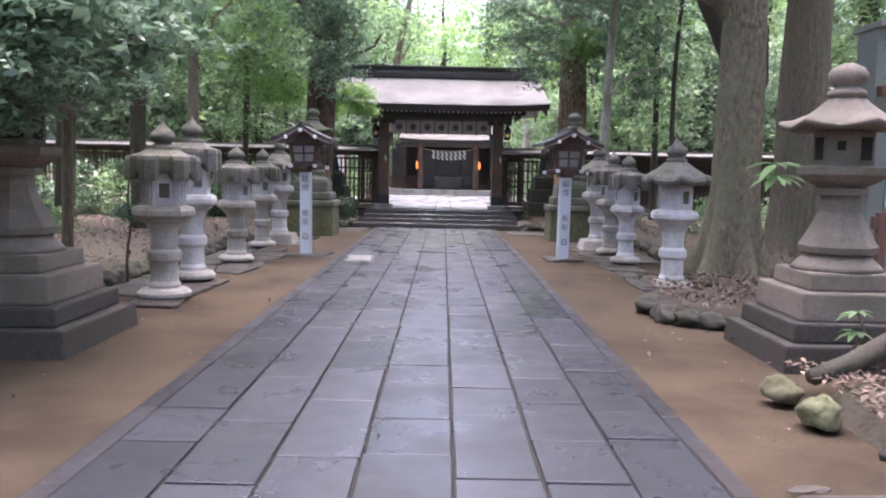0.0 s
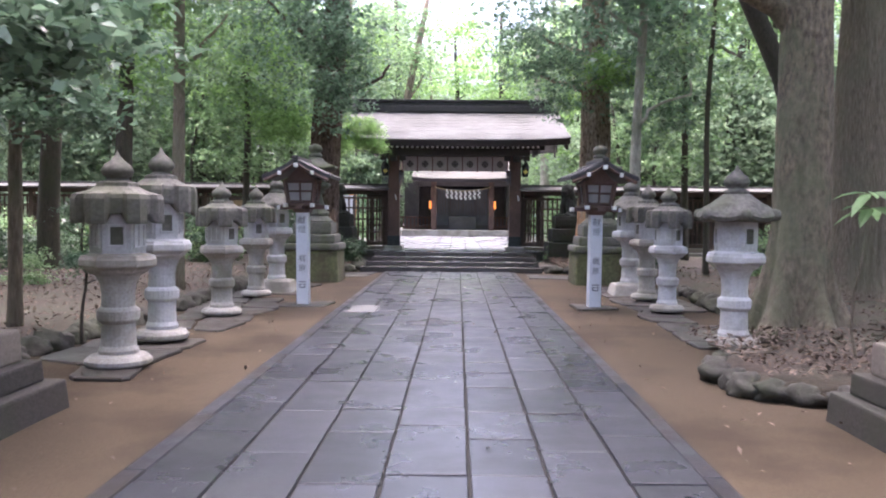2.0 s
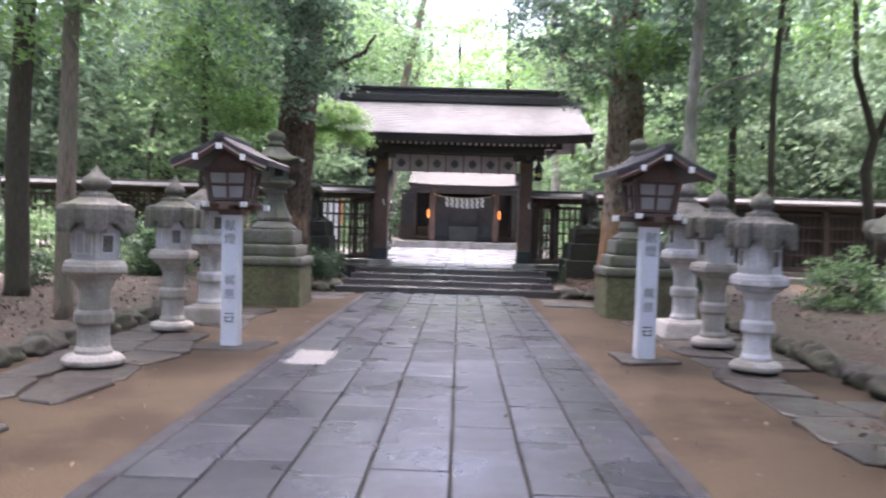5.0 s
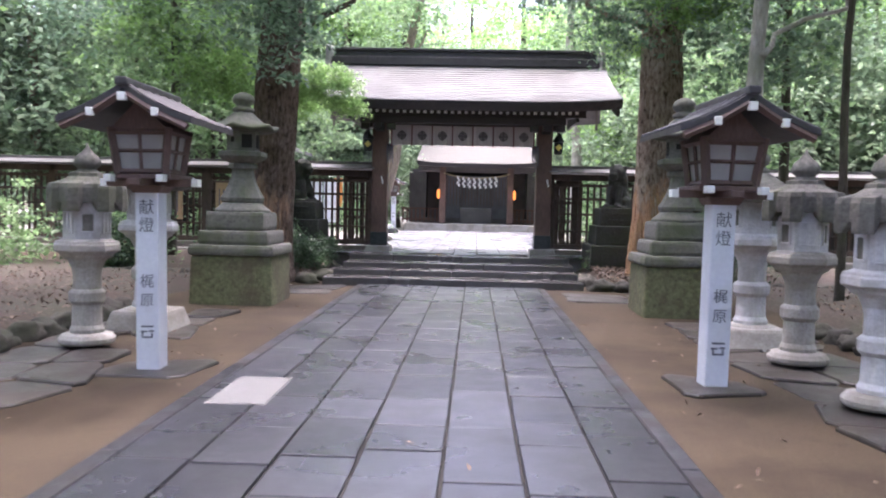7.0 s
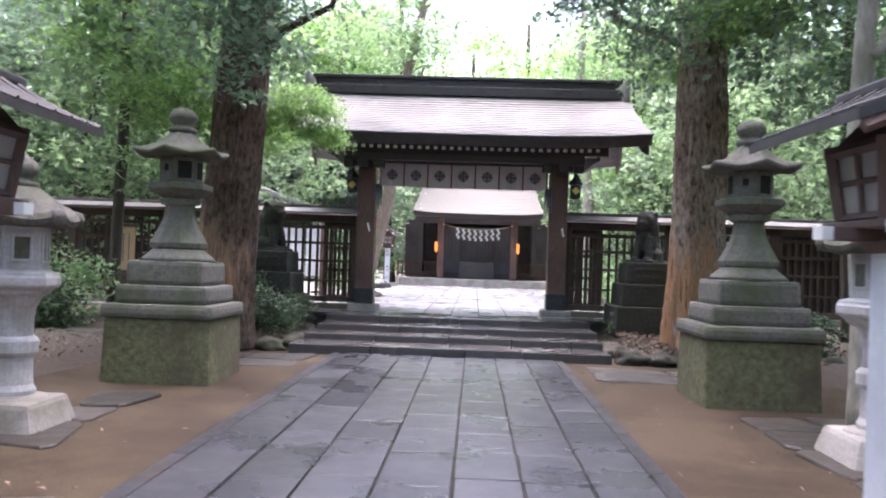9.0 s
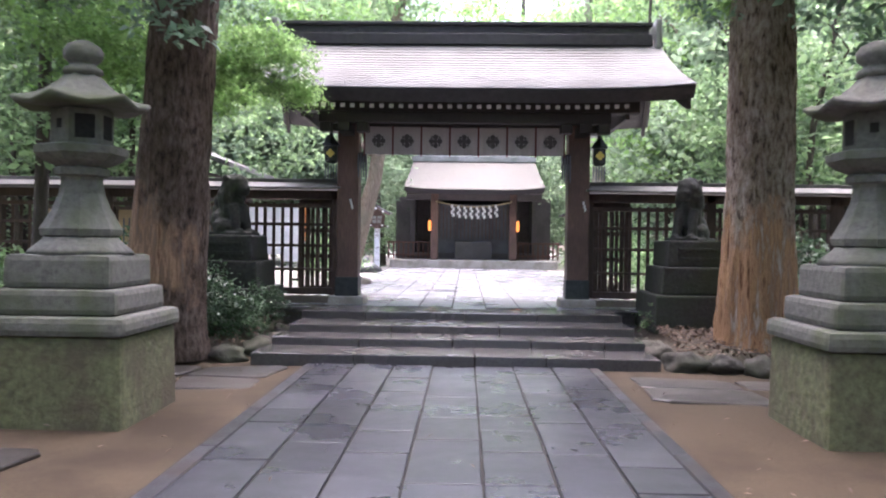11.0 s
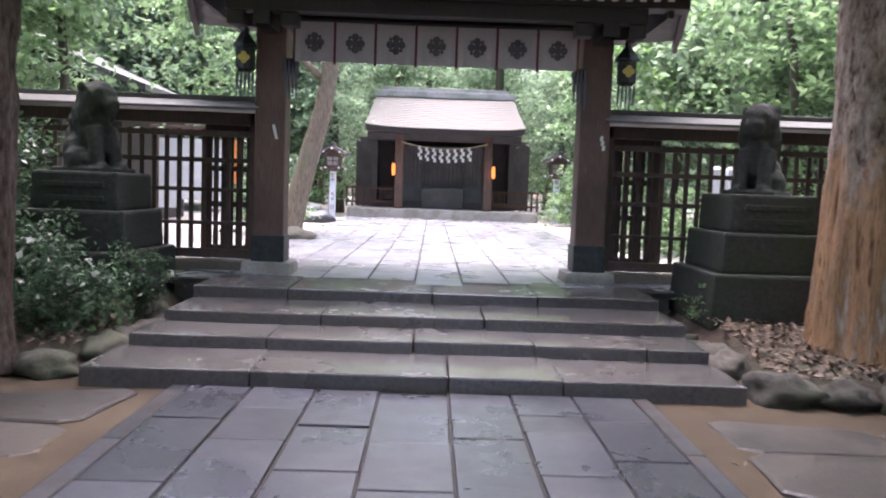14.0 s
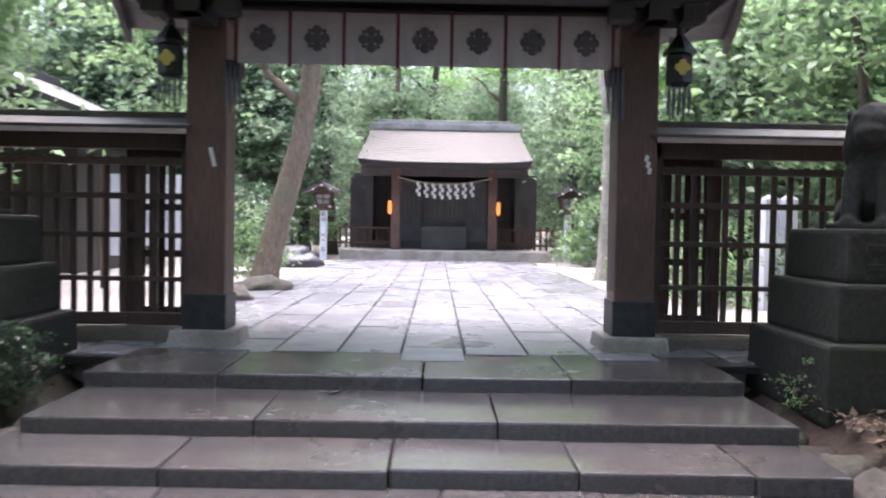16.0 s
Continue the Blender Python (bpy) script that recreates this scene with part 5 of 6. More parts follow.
# the great trees that stand beside the walk
t1 = bark_trunk(11, 0.325, 1.75, (0.3, 0.2), [(3.35, -2.1, -0.2, 1.3, 0.17), (4.5, 2.0, 1.2, 2.5, 0.16), (6, -1.5, 1.8, 2.6, 0.14)], 2, 0.06, 6, 0.34, 0.42, 0.05)
tree(3.86, 12.3, 0.08, t1, BARK_SMOOTH, [("high_dark", 0.6, 0.5, 9.5, 1.2, 20), ("high_mid", -1.5, -1.5, 8.5, 0.9, 90)], "large grey-barked tree with spreading roots in a raised bed")
tree(6.1, 15.5, 0.1, bark_trunk(13, 0.44, 1.3, (0.4, 0.3), [(5, 2, 1, 3, 0.16), (6, -1.8, -0.6, 2.4, 0.13)], 5, 0.05), BARK_GREY, [("high_mid", 0.4, 0, 10.5, 1.2, 0), ("high_bright", -1.6, 0.5, 8.0, 0.7, 0)], "stout mottled tree trunk among the undergrowth")
tree(3.42, 23.66, 0.06, bark_trunk(14, 0.41, 1.28, (-0.1, 0.1), [(4.2, -1.6, -1.6, 0.7, 0.08), (5.2, -1.5, -0.6, 0.6, 0.09), (6.5, 1.8, -0.8, 1.2, 0.1)], 9, 0.075, 5, 0.15, 0.6, 0.05), BARK_RED, [("high_dark", -0.9, -1.0, 6.6, 0.72, 30), ("high_mid", 0.6, 0, 10.5, 1.1, 120), ("mid_dark", -1.25, -2.0, 4.5, 0.5, 0), ("mid_dark", -2.1, -2.3, 5.05, 0.42, 130), ("mid_dark", 1.4, -1.4, 4.6, 0.8, 70), ("maple", -0.5, 0.35, 4.3, 0.5, 20), ("maple", 0.2, -0.9, 4.9, 1.0, 90)], "old red-barked cedar with shredding bark by the steps")
tree(-3.52, 22.75, 0.1, bark_trunk(13, 0.40, 1.36, (0.95, 0.2), [(3.8, 1.6, -1.3, 0.9, 0.08), (5, -1.6, -1.0, 1.4, 0.09), (6.5, 1.6, 0.6, 1.2, 0.1)], 13, 0.055, 4, 0.2, 0.6, 0.08), BARK_BROWN, [("mid_dark", 0.6, -2.0, 4.6, 0.75, 10), ("high_dark", -0.6, -1.3, 6.8, 0.75, 60), ("high_bright", -1.6, 0.6, 5.2, 0.62, 0), ("high_mid", 0, 0.5, 10.5, 1.1, 10), ("maple", 0.55, 0.7, 3.3, 0.5, 0), ("maple", 1.05, 0.6, 3.5, 0.58, 40), ("mid_dark", 0.9, -1.6, 4.7, 0.45, 200), ("maple", 1.3, 0.75, 3.05, 0.42, 80), ("maple", -0.9, 0.8, 3.6, 1.0, 150), ("maple", 0.2, 1.3, 3.1, 0.6, 210)], "dark upright cedar hung with dense evergreen sprays")
tree(3.3, 18.2, 0.1, trunk_mesh(9, 0.11, 1.3, (0.1, 0.1), [(3.0, 1.0, 0.3, 0.9, 0.04), (4.6, -1.2, -0.4, 0.7, 0.04)], 10, 0.2, 21), BARK_PALE, [("mid_dark", 0, 0, 6.2, 1.0, 10), ("mid_mid", -0.4, 0.3, 8.0, 1.1, 50)], "slender pale-barked young tree beside the lanterns")
# a crooked tree whose trunk arches over the lanterns
bm = B()
tube(bm, [(0, 0, -0.1), (0.05, 0.1, 1.0), (0.1, 0, 2.0), (0.0, -0.1, 2.9), (-0.35, -0.2, 3.6), (-0.9, -0.4, 4.6), (-1.3, -0.4, 5.6)], [0.2, 0.15, 0.14, 0.14, 0.13, 0.12, 0.1], 12, 0.2)
tree(4.45, 14.2, 0.12, bm, BARK_DARK, [("mid_dark", -1.8, -1.0, 6.2, 0.9, 0), ("high_mid", -0.6, 0.3, 8.0, 0.8, 30)], "crooked dark tree arching over the lanterns")
bm = B()
tube(bm, [(0, 0, -0.1), (0.1, 0, 1.2), (-0.05, 0, 2.4), (0.1, 0, 3.0), (-0.25, 0.1, 4.2), (-0.35, 0.1, 6.5)], [0.13, 0.1, 0.095, 0.085, 0.06, 0.05], 10, 0.2)
tube(bm, [(0.1, 0, 2.95), (0.45, 0.1, 3.7), (0.4, 0.1, 4.8), (0.55, 0.1, 6.5)], [0.07, 0.06, 0.05, 0.04], 8, 0.2)
tree(7.4, 21.5, 0.15, bm, BARK_DARK, [("mid_mid", 0.2, 0, 6.5, 1.1, 0)], "thin forked dark tree behind the lantern row")
# low evergreen with big glossy sprays at the walk's start
bm = trunk_mesh(3.6, 0.10, 1.3, (0.5, -0.6), [(1.7, 0.9, -0.8, 0.7, 0.035), (2.2, 0.6, -1.4, 0.5, 0.03), (2.4, -0.9, -0.6, 0.5, 0.03), (2.5, 1.7, -2.4, 0.1, 0.03), (2.9, 1.3, -2.0, 0.3, 0.03)], 10, 0.2, 31)
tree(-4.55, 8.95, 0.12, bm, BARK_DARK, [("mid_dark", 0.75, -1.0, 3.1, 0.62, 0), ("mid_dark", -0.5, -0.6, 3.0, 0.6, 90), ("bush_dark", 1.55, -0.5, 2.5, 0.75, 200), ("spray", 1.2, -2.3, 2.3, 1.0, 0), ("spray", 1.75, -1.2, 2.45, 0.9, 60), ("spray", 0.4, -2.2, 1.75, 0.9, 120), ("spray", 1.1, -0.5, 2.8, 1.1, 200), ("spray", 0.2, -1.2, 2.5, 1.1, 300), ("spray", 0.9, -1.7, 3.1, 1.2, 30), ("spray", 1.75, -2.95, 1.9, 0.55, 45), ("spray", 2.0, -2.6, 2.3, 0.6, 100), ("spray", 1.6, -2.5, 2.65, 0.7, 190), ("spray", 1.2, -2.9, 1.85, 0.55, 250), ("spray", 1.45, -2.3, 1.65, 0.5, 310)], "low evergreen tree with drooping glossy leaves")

tree(5.3, 20.5, 0.14, trunk_mesh(10, 0.065, 1.2, (0.1, 0), [], 8, 0.2, 71), BARK_DARK, [("mid_mid", 0, 0, 7.0, 1.1, 0)], "thin dark straight tree behind the lanterns")
tree(-4.6, 15.9, 0.14, trunk_mesh(10, 0.11, 1.2, (0.1, 0), [(3.5, 0.9, -0.4, 0.8, 0.04)], 10, 0.2, 73), BARK_GREY, [("mid_mid", 0.2, 0, 4.6, 0.7, 0), ("high_mid", 0, 0, 8.0, 0.9, 0)], "slim brown trunk behind the stone lanterns")
tree(-6.4, 18.2, 0.14, trunk_mesh(11, 0.17, 1.2, (0.1, 0), [(4.5, 0.9, -0.4, 0.8, 0.05)], 10, 0.2, 75), BARK_DARK, [("mid_bright", 0.2, 0, 4.9, 0.9, 0), ("high_dark", 0, 0, 8.5, 0.9, 0)], "dark upright trunk in the wood")

tree(-4.75, 11.3, 0.14, trunk_mesh(7, 0.075, 1.3, (0.2, -0.1), [(1.9, 0.8, -0.5, 0.5, 0.025), (2.5, -0.7, -0.6, 0.5, 0.025), (3.1, 0.5, 0.6, 0.5, 0.025)], 10, 0.2, 81), BARK_GREY, [("spray", 0.6, -0.4, 2.3, 0.75, 0), ("spray", -0.6, -0.5, 2.9, 0.8, 80), ("mid_dark", 0.1, 0.1, 4.4, 0.75, 0)], "young evergreen with a bare brown stem in the litter")
tree(-5.5, 9.6, 0.14, trunk_mesh(6, 0.045, 1.3, (-0.2, 0.1), [(1.5, 0.6, -0.5, 0.4, 0.018), (2.2, -0.6, 0.4, 0.5, 0.018)], 8, 0.2, 83), BARK_GREY, [("spray", 0.4, -0.4, 1.9, 0.6, 30), ("spray", -0.5, 0.3, 2.6, 0.7, 130), ("mid_mid", 0, 0, 4.3, 0.6, 0)], "young evergreen with a bare brown stem in the litter")
tree(-3.85, 10.9, 0.12, trunk_mesh(1.5, 0.016, 1.3, (0.1, -0.05), [(0.5, 0.25, -0.1, 0.2, 0.008), (0.9, -0.2, -0.1, 0.25, 0.008)], 7, 0.2, 85), BARK_DARK, [("spray", 0.05, -0.05, 0.75, 0.26, 0), ("spray", 0.08, 0, 1.25, 0.3, 70)], "knee-high sapling with dark glossy leaves", "saplings", "sapling")

# the wood on both sides
wood = random.Random(11)
TRUNKS = []
for i, (h, r, ln) in enumerate(((9, 0.07, 0.4), (10, 0.1, 0.3), (12, 0.16, 0.5), (13, 0.22, 0.3))):
    me_bm = trunk_mesh(h, r, 1.3, (ln, 0.2 - 0.1 * i), [(h * 0.45, 1.2, 0.4, 1.2, r * 0.35), (h * 0.55, -1.2, 0.3, 1.1, r * 0.35), (h * 0.65, 0.2, -1.2, 1.2, r * 0.3)], 9, 0.2, 40 + i, 0.3)
    me = bpy.data.meshes.new("trunk")
    me_bm.to_mesh(me)
    me_bm.free()
    me.polygons.foreach_set("use_smooth", [True] * len(me.polygons))
    me.materials.append((BARK_DARK, BARK_DARK, BARK_GREY, BARK_DARK)[i])
    TRUNKS.append(me)


def wood_tree(x, y, z, which, crowns, label, group):
    root = thing("tree", pose(x, y, z, 0, 0, wood.uniform(0, 360)), label, "tree", group)
    piece("trunk", TRUNKS[which], root, Matrix())
    for kind, cx, cy, cz, s in crowns:
        piece("crown", crown(kind), root, pose(cx, cy, cz, 0, 0, wood.uniform(0, 360)) @ Matrix.Diagonal((s, s, s, 1)))


taken = [(4.05, 12.3), (6.1, 15.5), (3.3, 23.8), (-3.3, 22.7), (4.45, 14.2), (5.3, 20.5), (-4.6, 15.9), (-6.4, 18.2), (3.3, 18.2), (7.4, 21.5), (-4.5, 8.9)]
placed = 0
tries = 0
while placed < 76 and tries < 4000:
    tries += 1
    side = wood.choice((-1, 1))
    x, y = side * wood.uniform(4.9, 17), wood.uniform(-9, 58)
    if 23.6 < y < 28.4 or (y > 28 and abs(x) < 5.6) or (33 < y < 41 and -13.5 < x < -5) or (x > 4.3 and x < 8 and 10 < y < 14.5):
        continue
    if any((x - a) ** 2 + (y - b) ** 2 < 2.1 for a, b in taken):
        continue
    taken.append((x, y))
    placed += 1
    z = (0.14 if y < 26 else FLOOR_Z) - 0.03
    near = abs(x) < 10
    w = wood.random()
    tone = wood.choice(("dark", "mid", "mid", "bright"))
    if y > 30:
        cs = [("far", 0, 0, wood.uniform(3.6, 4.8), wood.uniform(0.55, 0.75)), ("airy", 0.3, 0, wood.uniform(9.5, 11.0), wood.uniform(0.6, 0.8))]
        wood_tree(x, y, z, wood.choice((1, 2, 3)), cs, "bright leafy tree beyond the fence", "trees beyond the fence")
    elif near and w < 0.62:
        cs = [("mid_" + tone, 0, 0, wood.uniform(2.9, 4.2), wood.uniform(0.8, 1.15)), ("mid_" + wood.choice(("mid", "bright")), 0.2, 0, wood.uniform(6.2, 8.0), wood.uniform(0.9, 1.2))]
        wood_tree(x, y, z, wood.choice((0, 0, 1, 2)), cs, "slender woodland tree with layered green leaves", "slender trees of the wood")
    else:
        cs = [("high_" + tone, 0, 0, wood.uniform(5.0, 7.5), wood.uniform(0.85, 1.1))]
        wood_tree(x, y, z, wood.choice((1, 2, 3)), cs, "tall woodland tree with a dense green crown", "tall trees of the wood")

# undergrowth
for i in range(70):
    side = wood.choice((-1, 1))
    x, y = side * wood.uniform(4.7, 13), wood.uniform(2, 25.5)
    if (x > 0 and y < 14 and x < 6.5) or (-7.6 < x < -4.2 and 6 < y < 15.5):
        continue
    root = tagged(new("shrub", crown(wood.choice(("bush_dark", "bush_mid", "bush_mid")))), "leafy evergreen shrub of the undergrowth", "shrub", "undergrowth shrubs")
    s = wood.uniform(0.55, 1.15)
    root.matrix_basis = pose(x, y, 0.14 + 0.45 * s, 0, 0, wood.uniform(0, 360)) @ Matrix.Diagonal((s, s, s, 1))
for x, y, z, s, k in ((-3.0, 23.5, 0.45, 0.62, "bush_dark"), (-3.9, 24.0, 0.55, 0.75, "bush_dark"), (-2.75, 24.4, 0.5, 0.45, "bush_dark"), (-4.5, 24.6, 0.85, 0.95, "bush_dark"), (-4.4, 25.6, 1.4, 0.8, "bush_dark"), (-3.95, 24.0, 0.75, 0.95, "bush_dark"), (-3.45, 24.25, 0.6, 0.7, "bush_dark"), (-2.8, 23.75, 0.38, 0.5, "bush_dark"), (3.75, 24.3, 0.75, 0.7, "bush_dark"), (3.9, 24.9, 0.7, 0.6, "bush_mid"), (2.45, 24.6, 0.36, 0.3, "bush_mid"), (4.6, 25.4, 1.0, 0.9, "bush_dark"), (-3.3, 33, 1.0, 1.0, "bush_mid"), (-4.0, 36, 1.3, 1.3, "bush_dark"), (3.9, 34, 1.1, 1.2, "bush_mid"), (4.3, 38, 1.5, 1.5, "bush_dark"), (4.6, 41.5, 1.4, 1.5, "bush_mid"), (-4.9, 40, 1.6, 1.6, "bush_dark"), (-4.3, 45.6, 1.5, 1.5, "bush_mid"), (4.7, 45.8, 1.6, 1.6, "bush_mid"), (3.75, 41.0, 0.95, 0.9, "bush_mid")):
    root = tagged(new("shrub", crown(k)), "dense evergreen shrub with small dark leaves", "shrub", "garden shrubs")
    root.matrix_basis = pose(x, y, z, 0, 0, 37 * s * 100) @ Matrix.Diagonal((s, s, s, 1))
for x, y, w in ((-5.7, 24.3, 1), (5.9, 24.3, 1), (-6.6, 29.2, 0), (-8.6, 29.0, 0), (-7.6, 31.5, 1)):
    wood_tree(x, y, 0.3, w, [("mid_mid", 0, 0, 3.9, 0.9), ("high_dark", 0, 0, 6.6, 0.8)], "leafy tree beside the gate fence", "trees by the fence")
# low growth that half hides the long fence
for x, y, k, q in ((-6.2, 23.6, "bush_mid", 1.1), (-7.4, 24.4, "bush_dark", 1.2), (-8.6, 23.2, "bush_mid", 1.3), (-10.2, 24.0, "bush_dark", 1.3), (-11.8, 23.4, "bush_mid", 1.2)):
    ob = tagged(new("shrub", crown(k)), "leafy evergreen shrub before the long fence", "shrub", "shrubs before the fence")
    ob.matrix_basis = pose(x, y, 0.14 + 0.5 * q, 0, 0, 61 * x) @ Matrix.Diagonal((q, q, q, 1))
# court trees: a pale leaning trunk, bright maples
tree(-2.85, 32.5, FLOOR_Z - 0.05, trunk_mesh(9, 0.2, 1.35, (1.6, 0.5), [(3, -1.2, 0.3, 1.5, 0.08), (4.2, 0.7, 0.3, 2.0, 0.08)], 14, 0.25, 61), BARK_GREY, [("high_mid", 0.4, 0.3, 7.5, 0.8, 0), ("mid_mid", -1.6, 1.0, 4.2, 0.8, 0)], "grey-brown leaning tree inside the court")
tree(3.35, 35.5, FLOOR_Z - 0.05, trunk_mesh(9, 0.2, 1.4, (-0.2, 0.5), [], 12, 0.25, 63), BARK_PALE, [("mid_mid", 0.6, 1.6, 2.9, 0.8, 0), ("high_mid", 0.6, 0, 7.0, 0.8, 0)], "pale-trunked tree at the court's edge")
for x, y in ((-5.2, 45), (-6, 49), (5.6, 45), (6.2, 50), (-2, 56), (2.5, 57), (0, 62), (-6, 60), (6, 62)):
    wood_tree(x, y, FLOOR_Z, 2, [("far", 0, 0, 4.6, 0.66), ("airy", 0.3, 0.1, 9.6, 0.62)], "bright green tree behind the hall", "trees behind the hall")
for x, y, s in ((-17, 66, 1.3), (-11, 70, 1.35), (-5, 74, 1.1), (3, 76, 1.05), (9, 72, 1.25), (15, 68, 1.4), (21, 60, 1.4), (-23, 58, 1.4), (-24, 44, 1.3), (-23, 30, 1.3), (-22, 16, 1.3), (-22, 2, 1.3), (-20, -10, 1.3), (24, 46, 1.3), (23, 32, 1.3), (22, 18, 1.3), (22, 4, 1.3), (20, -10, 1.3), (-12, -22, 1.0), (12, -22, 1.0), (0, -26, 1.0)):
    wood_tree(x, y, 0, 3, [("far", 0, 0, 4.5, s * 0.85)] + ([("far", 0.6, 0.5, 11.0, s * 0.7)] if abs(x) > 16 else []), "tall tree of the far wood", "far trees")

# thin bright crowns that rise over the gate roof against the sky
for x, y, z, s in ((-3.6, 47, 8.8, 0.8), (2.6, 52, 9.6, 0.9), (-0.6, 58, 12.5, 1.0), (4.8, 48, 9.2, 0.8), (-6.2, 52, 11.0, 0.9)):
    wood_tree(x, y, FLOOR_Z, 3, [("airy", 0, 0, z, s)], "thin-crowned tree with fresh green leaves behind the hall", "trees behind the hall")
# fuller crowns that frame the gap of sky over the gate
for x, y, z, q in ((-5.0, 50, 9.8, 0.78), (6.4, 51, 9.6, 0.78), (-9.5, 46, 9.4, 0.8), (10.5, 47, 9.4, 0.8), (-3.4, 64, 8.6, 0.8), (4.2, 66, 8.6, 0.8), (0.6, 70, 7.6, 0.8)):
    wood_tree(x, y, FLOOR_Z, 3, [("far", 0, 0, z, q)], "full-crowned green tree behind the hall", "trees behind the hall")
# leafy trees and shrubs close behind the lattice fences
for x, y, k, z, s in ((4.9, 29.4, "mid_mid", 3.1, 0.85), (6.4, 28.9, "mid_mid", 3.6, 0.9), (4.6, 33.5, "mid_bright", 4.2, 1.0), (-5.4, 28.7, "mid_mid", 4.4, 0.7)):
    wood_tree(x, y, FLOOR_Z - 0.05, 0, [(k, 0, 0, z, s)], "leafy young tree close behind the fence", "trees by the fence")
for x, y, s in ((3.6, 30.6, 0.9), (4.5, 30.2, 1.1), (5.6, 29.6, 1.2), (-6.2, 28.2, 1.0)):
    ob = tagged(new("shrub", crown("bush_mid")), "dense evergreen shrub with small leaves", "shrub", "garden shrubs")
    ob.matrix_basis = pose(x, y, FLOOR_Z + 0.5 * s, 0, 0, 50 * x) @ Matrix.Diagonal((s, s, s, 1))
banner = thing("banner_stand", pose(-4.1, 33.1, FLOOR_Z - 0.03), "small orange cloth banner on a thin pole", "banner")
bm = B()
tube(bm, [(0, 0, 0), (0, 0, 1.0), (0, 0, 1.85)], [0.014, 0.013, 0.012], 8)
part("pole", bm, BRONZE, banner)
bm = B()
box(bm, 0.012, 0.26, -0.006, 0.006, 0.95, 1.78, 0.003)
part("cloth", bm, ORANGE, banner, "orange cloth")
bm = B()
box(bm, -0.14, 0.14, -0.14, 0.14, 0, 0.06, 0.015)
part("base", bm, DARK_STONE, banner)

# overhead canopy added out of view to darken the walk's start
for x, y in ((-3.4, 3.6), (3.3, 3.4), (-3.5, -1.5), (4.0, -1.0)):
    wood_tree(x * 1.9, y, 0.1, 3, [("high_dark", 0, 0, 7.6, 0.85), ("high_mid", 0, 0, 9.5, 0.9)], "added tall tree, out of view, whose crown shades the walk", "tall trees of the wood")

# tall trees added so that unseen crowns high over the walk block overhead light
for i, (x, y) in enumerate(((-8.6, -3.2), (8.6, -5.0), (8.9, 1.2), (-8.8, 7.6), (9.3, 7.4), (-9.4, 13.2), (9.2, 13.4), (-8.8, 20.0), (8.9, 18.6))):
    k = -1 if x > 0 else 1
    bm = trunk_mesh(14, 0.22, 1.35, (0.4 * k, 0.1), [(7.5, 5.4 * k, 0.5, 3.6, 0.11), (8.5, 4.2 * k, -1.6, 3.2, 0.09), (9.5, -1.6 * k, 0.8, 2.2, 0.08)], 12, 0.2, 90 + i)
    tree(x, y, 0.1, bm, BARK_DARK, [("high_dark", 6.6 * k, 0.6, 11.8, 0.8, 40 * i), ("high_mid", 4.6 * k, -1.9, 12.2, 0.8, 70 * i)], "added tall tree whose unseen high limbs shade the walk", "tall trees over the walk")

# ---- small things by the walk's start ----
bm = B()
tube(bm, [(2.25, 6.15, 0.16), (2.6, 6.35, 0.22), (3.0, 6.5, 0.36), (3.5, 6.55, 0.52), (4.2, 6.5, 0.62)], [0.05, 0.065, 0.085, 0.095, 0.1], 12, 0.25)
ob = part("fallen_branch", bm, BARK_DARK, None, "", True)
tagged(ob, "thick bare fallen branch lying over the leaves", "branch")
for x, y, z, sx, sy, sz, rx in ((2.1, 5.7, 0.05, 0.255, 0.21, 0.21, 0), (2.08, 6.2, 0.05, 0.21, 0.25, 0.18, 0)):
    ob = new("mossy_stone", rock_mesh("mossy_stone", int(y * 10), MOSS_STONE))
    ob.matrix_basis = pose(x, y, z, rx, 10, 20) @ Matrix.Diagonal((sx, sy, sz, 1))
    tagged(ob, "rounded mossy edging stone beside the sand", "rock", "mossy edging stones")

for x, y, sx, sy in ((1.58, 4.68, 0.19, 0.085), (1.98, 4.6, 0.24, 0.10), (2.42, 4.62, 0.22, 0.12)):
    ob = new("edging_stone", rock_mesh("edging_stone", int(x * 10), FLAG))
    ob.matrix_basis = pose(x, y, 0.004, 0, 0, 8 * x) @ Matrix.Diagonal((sx, sy, 0.02, 1))
    tagged(ob, "flat sunken stone at the edge of the sand", "stone", "sunken edging slabs")


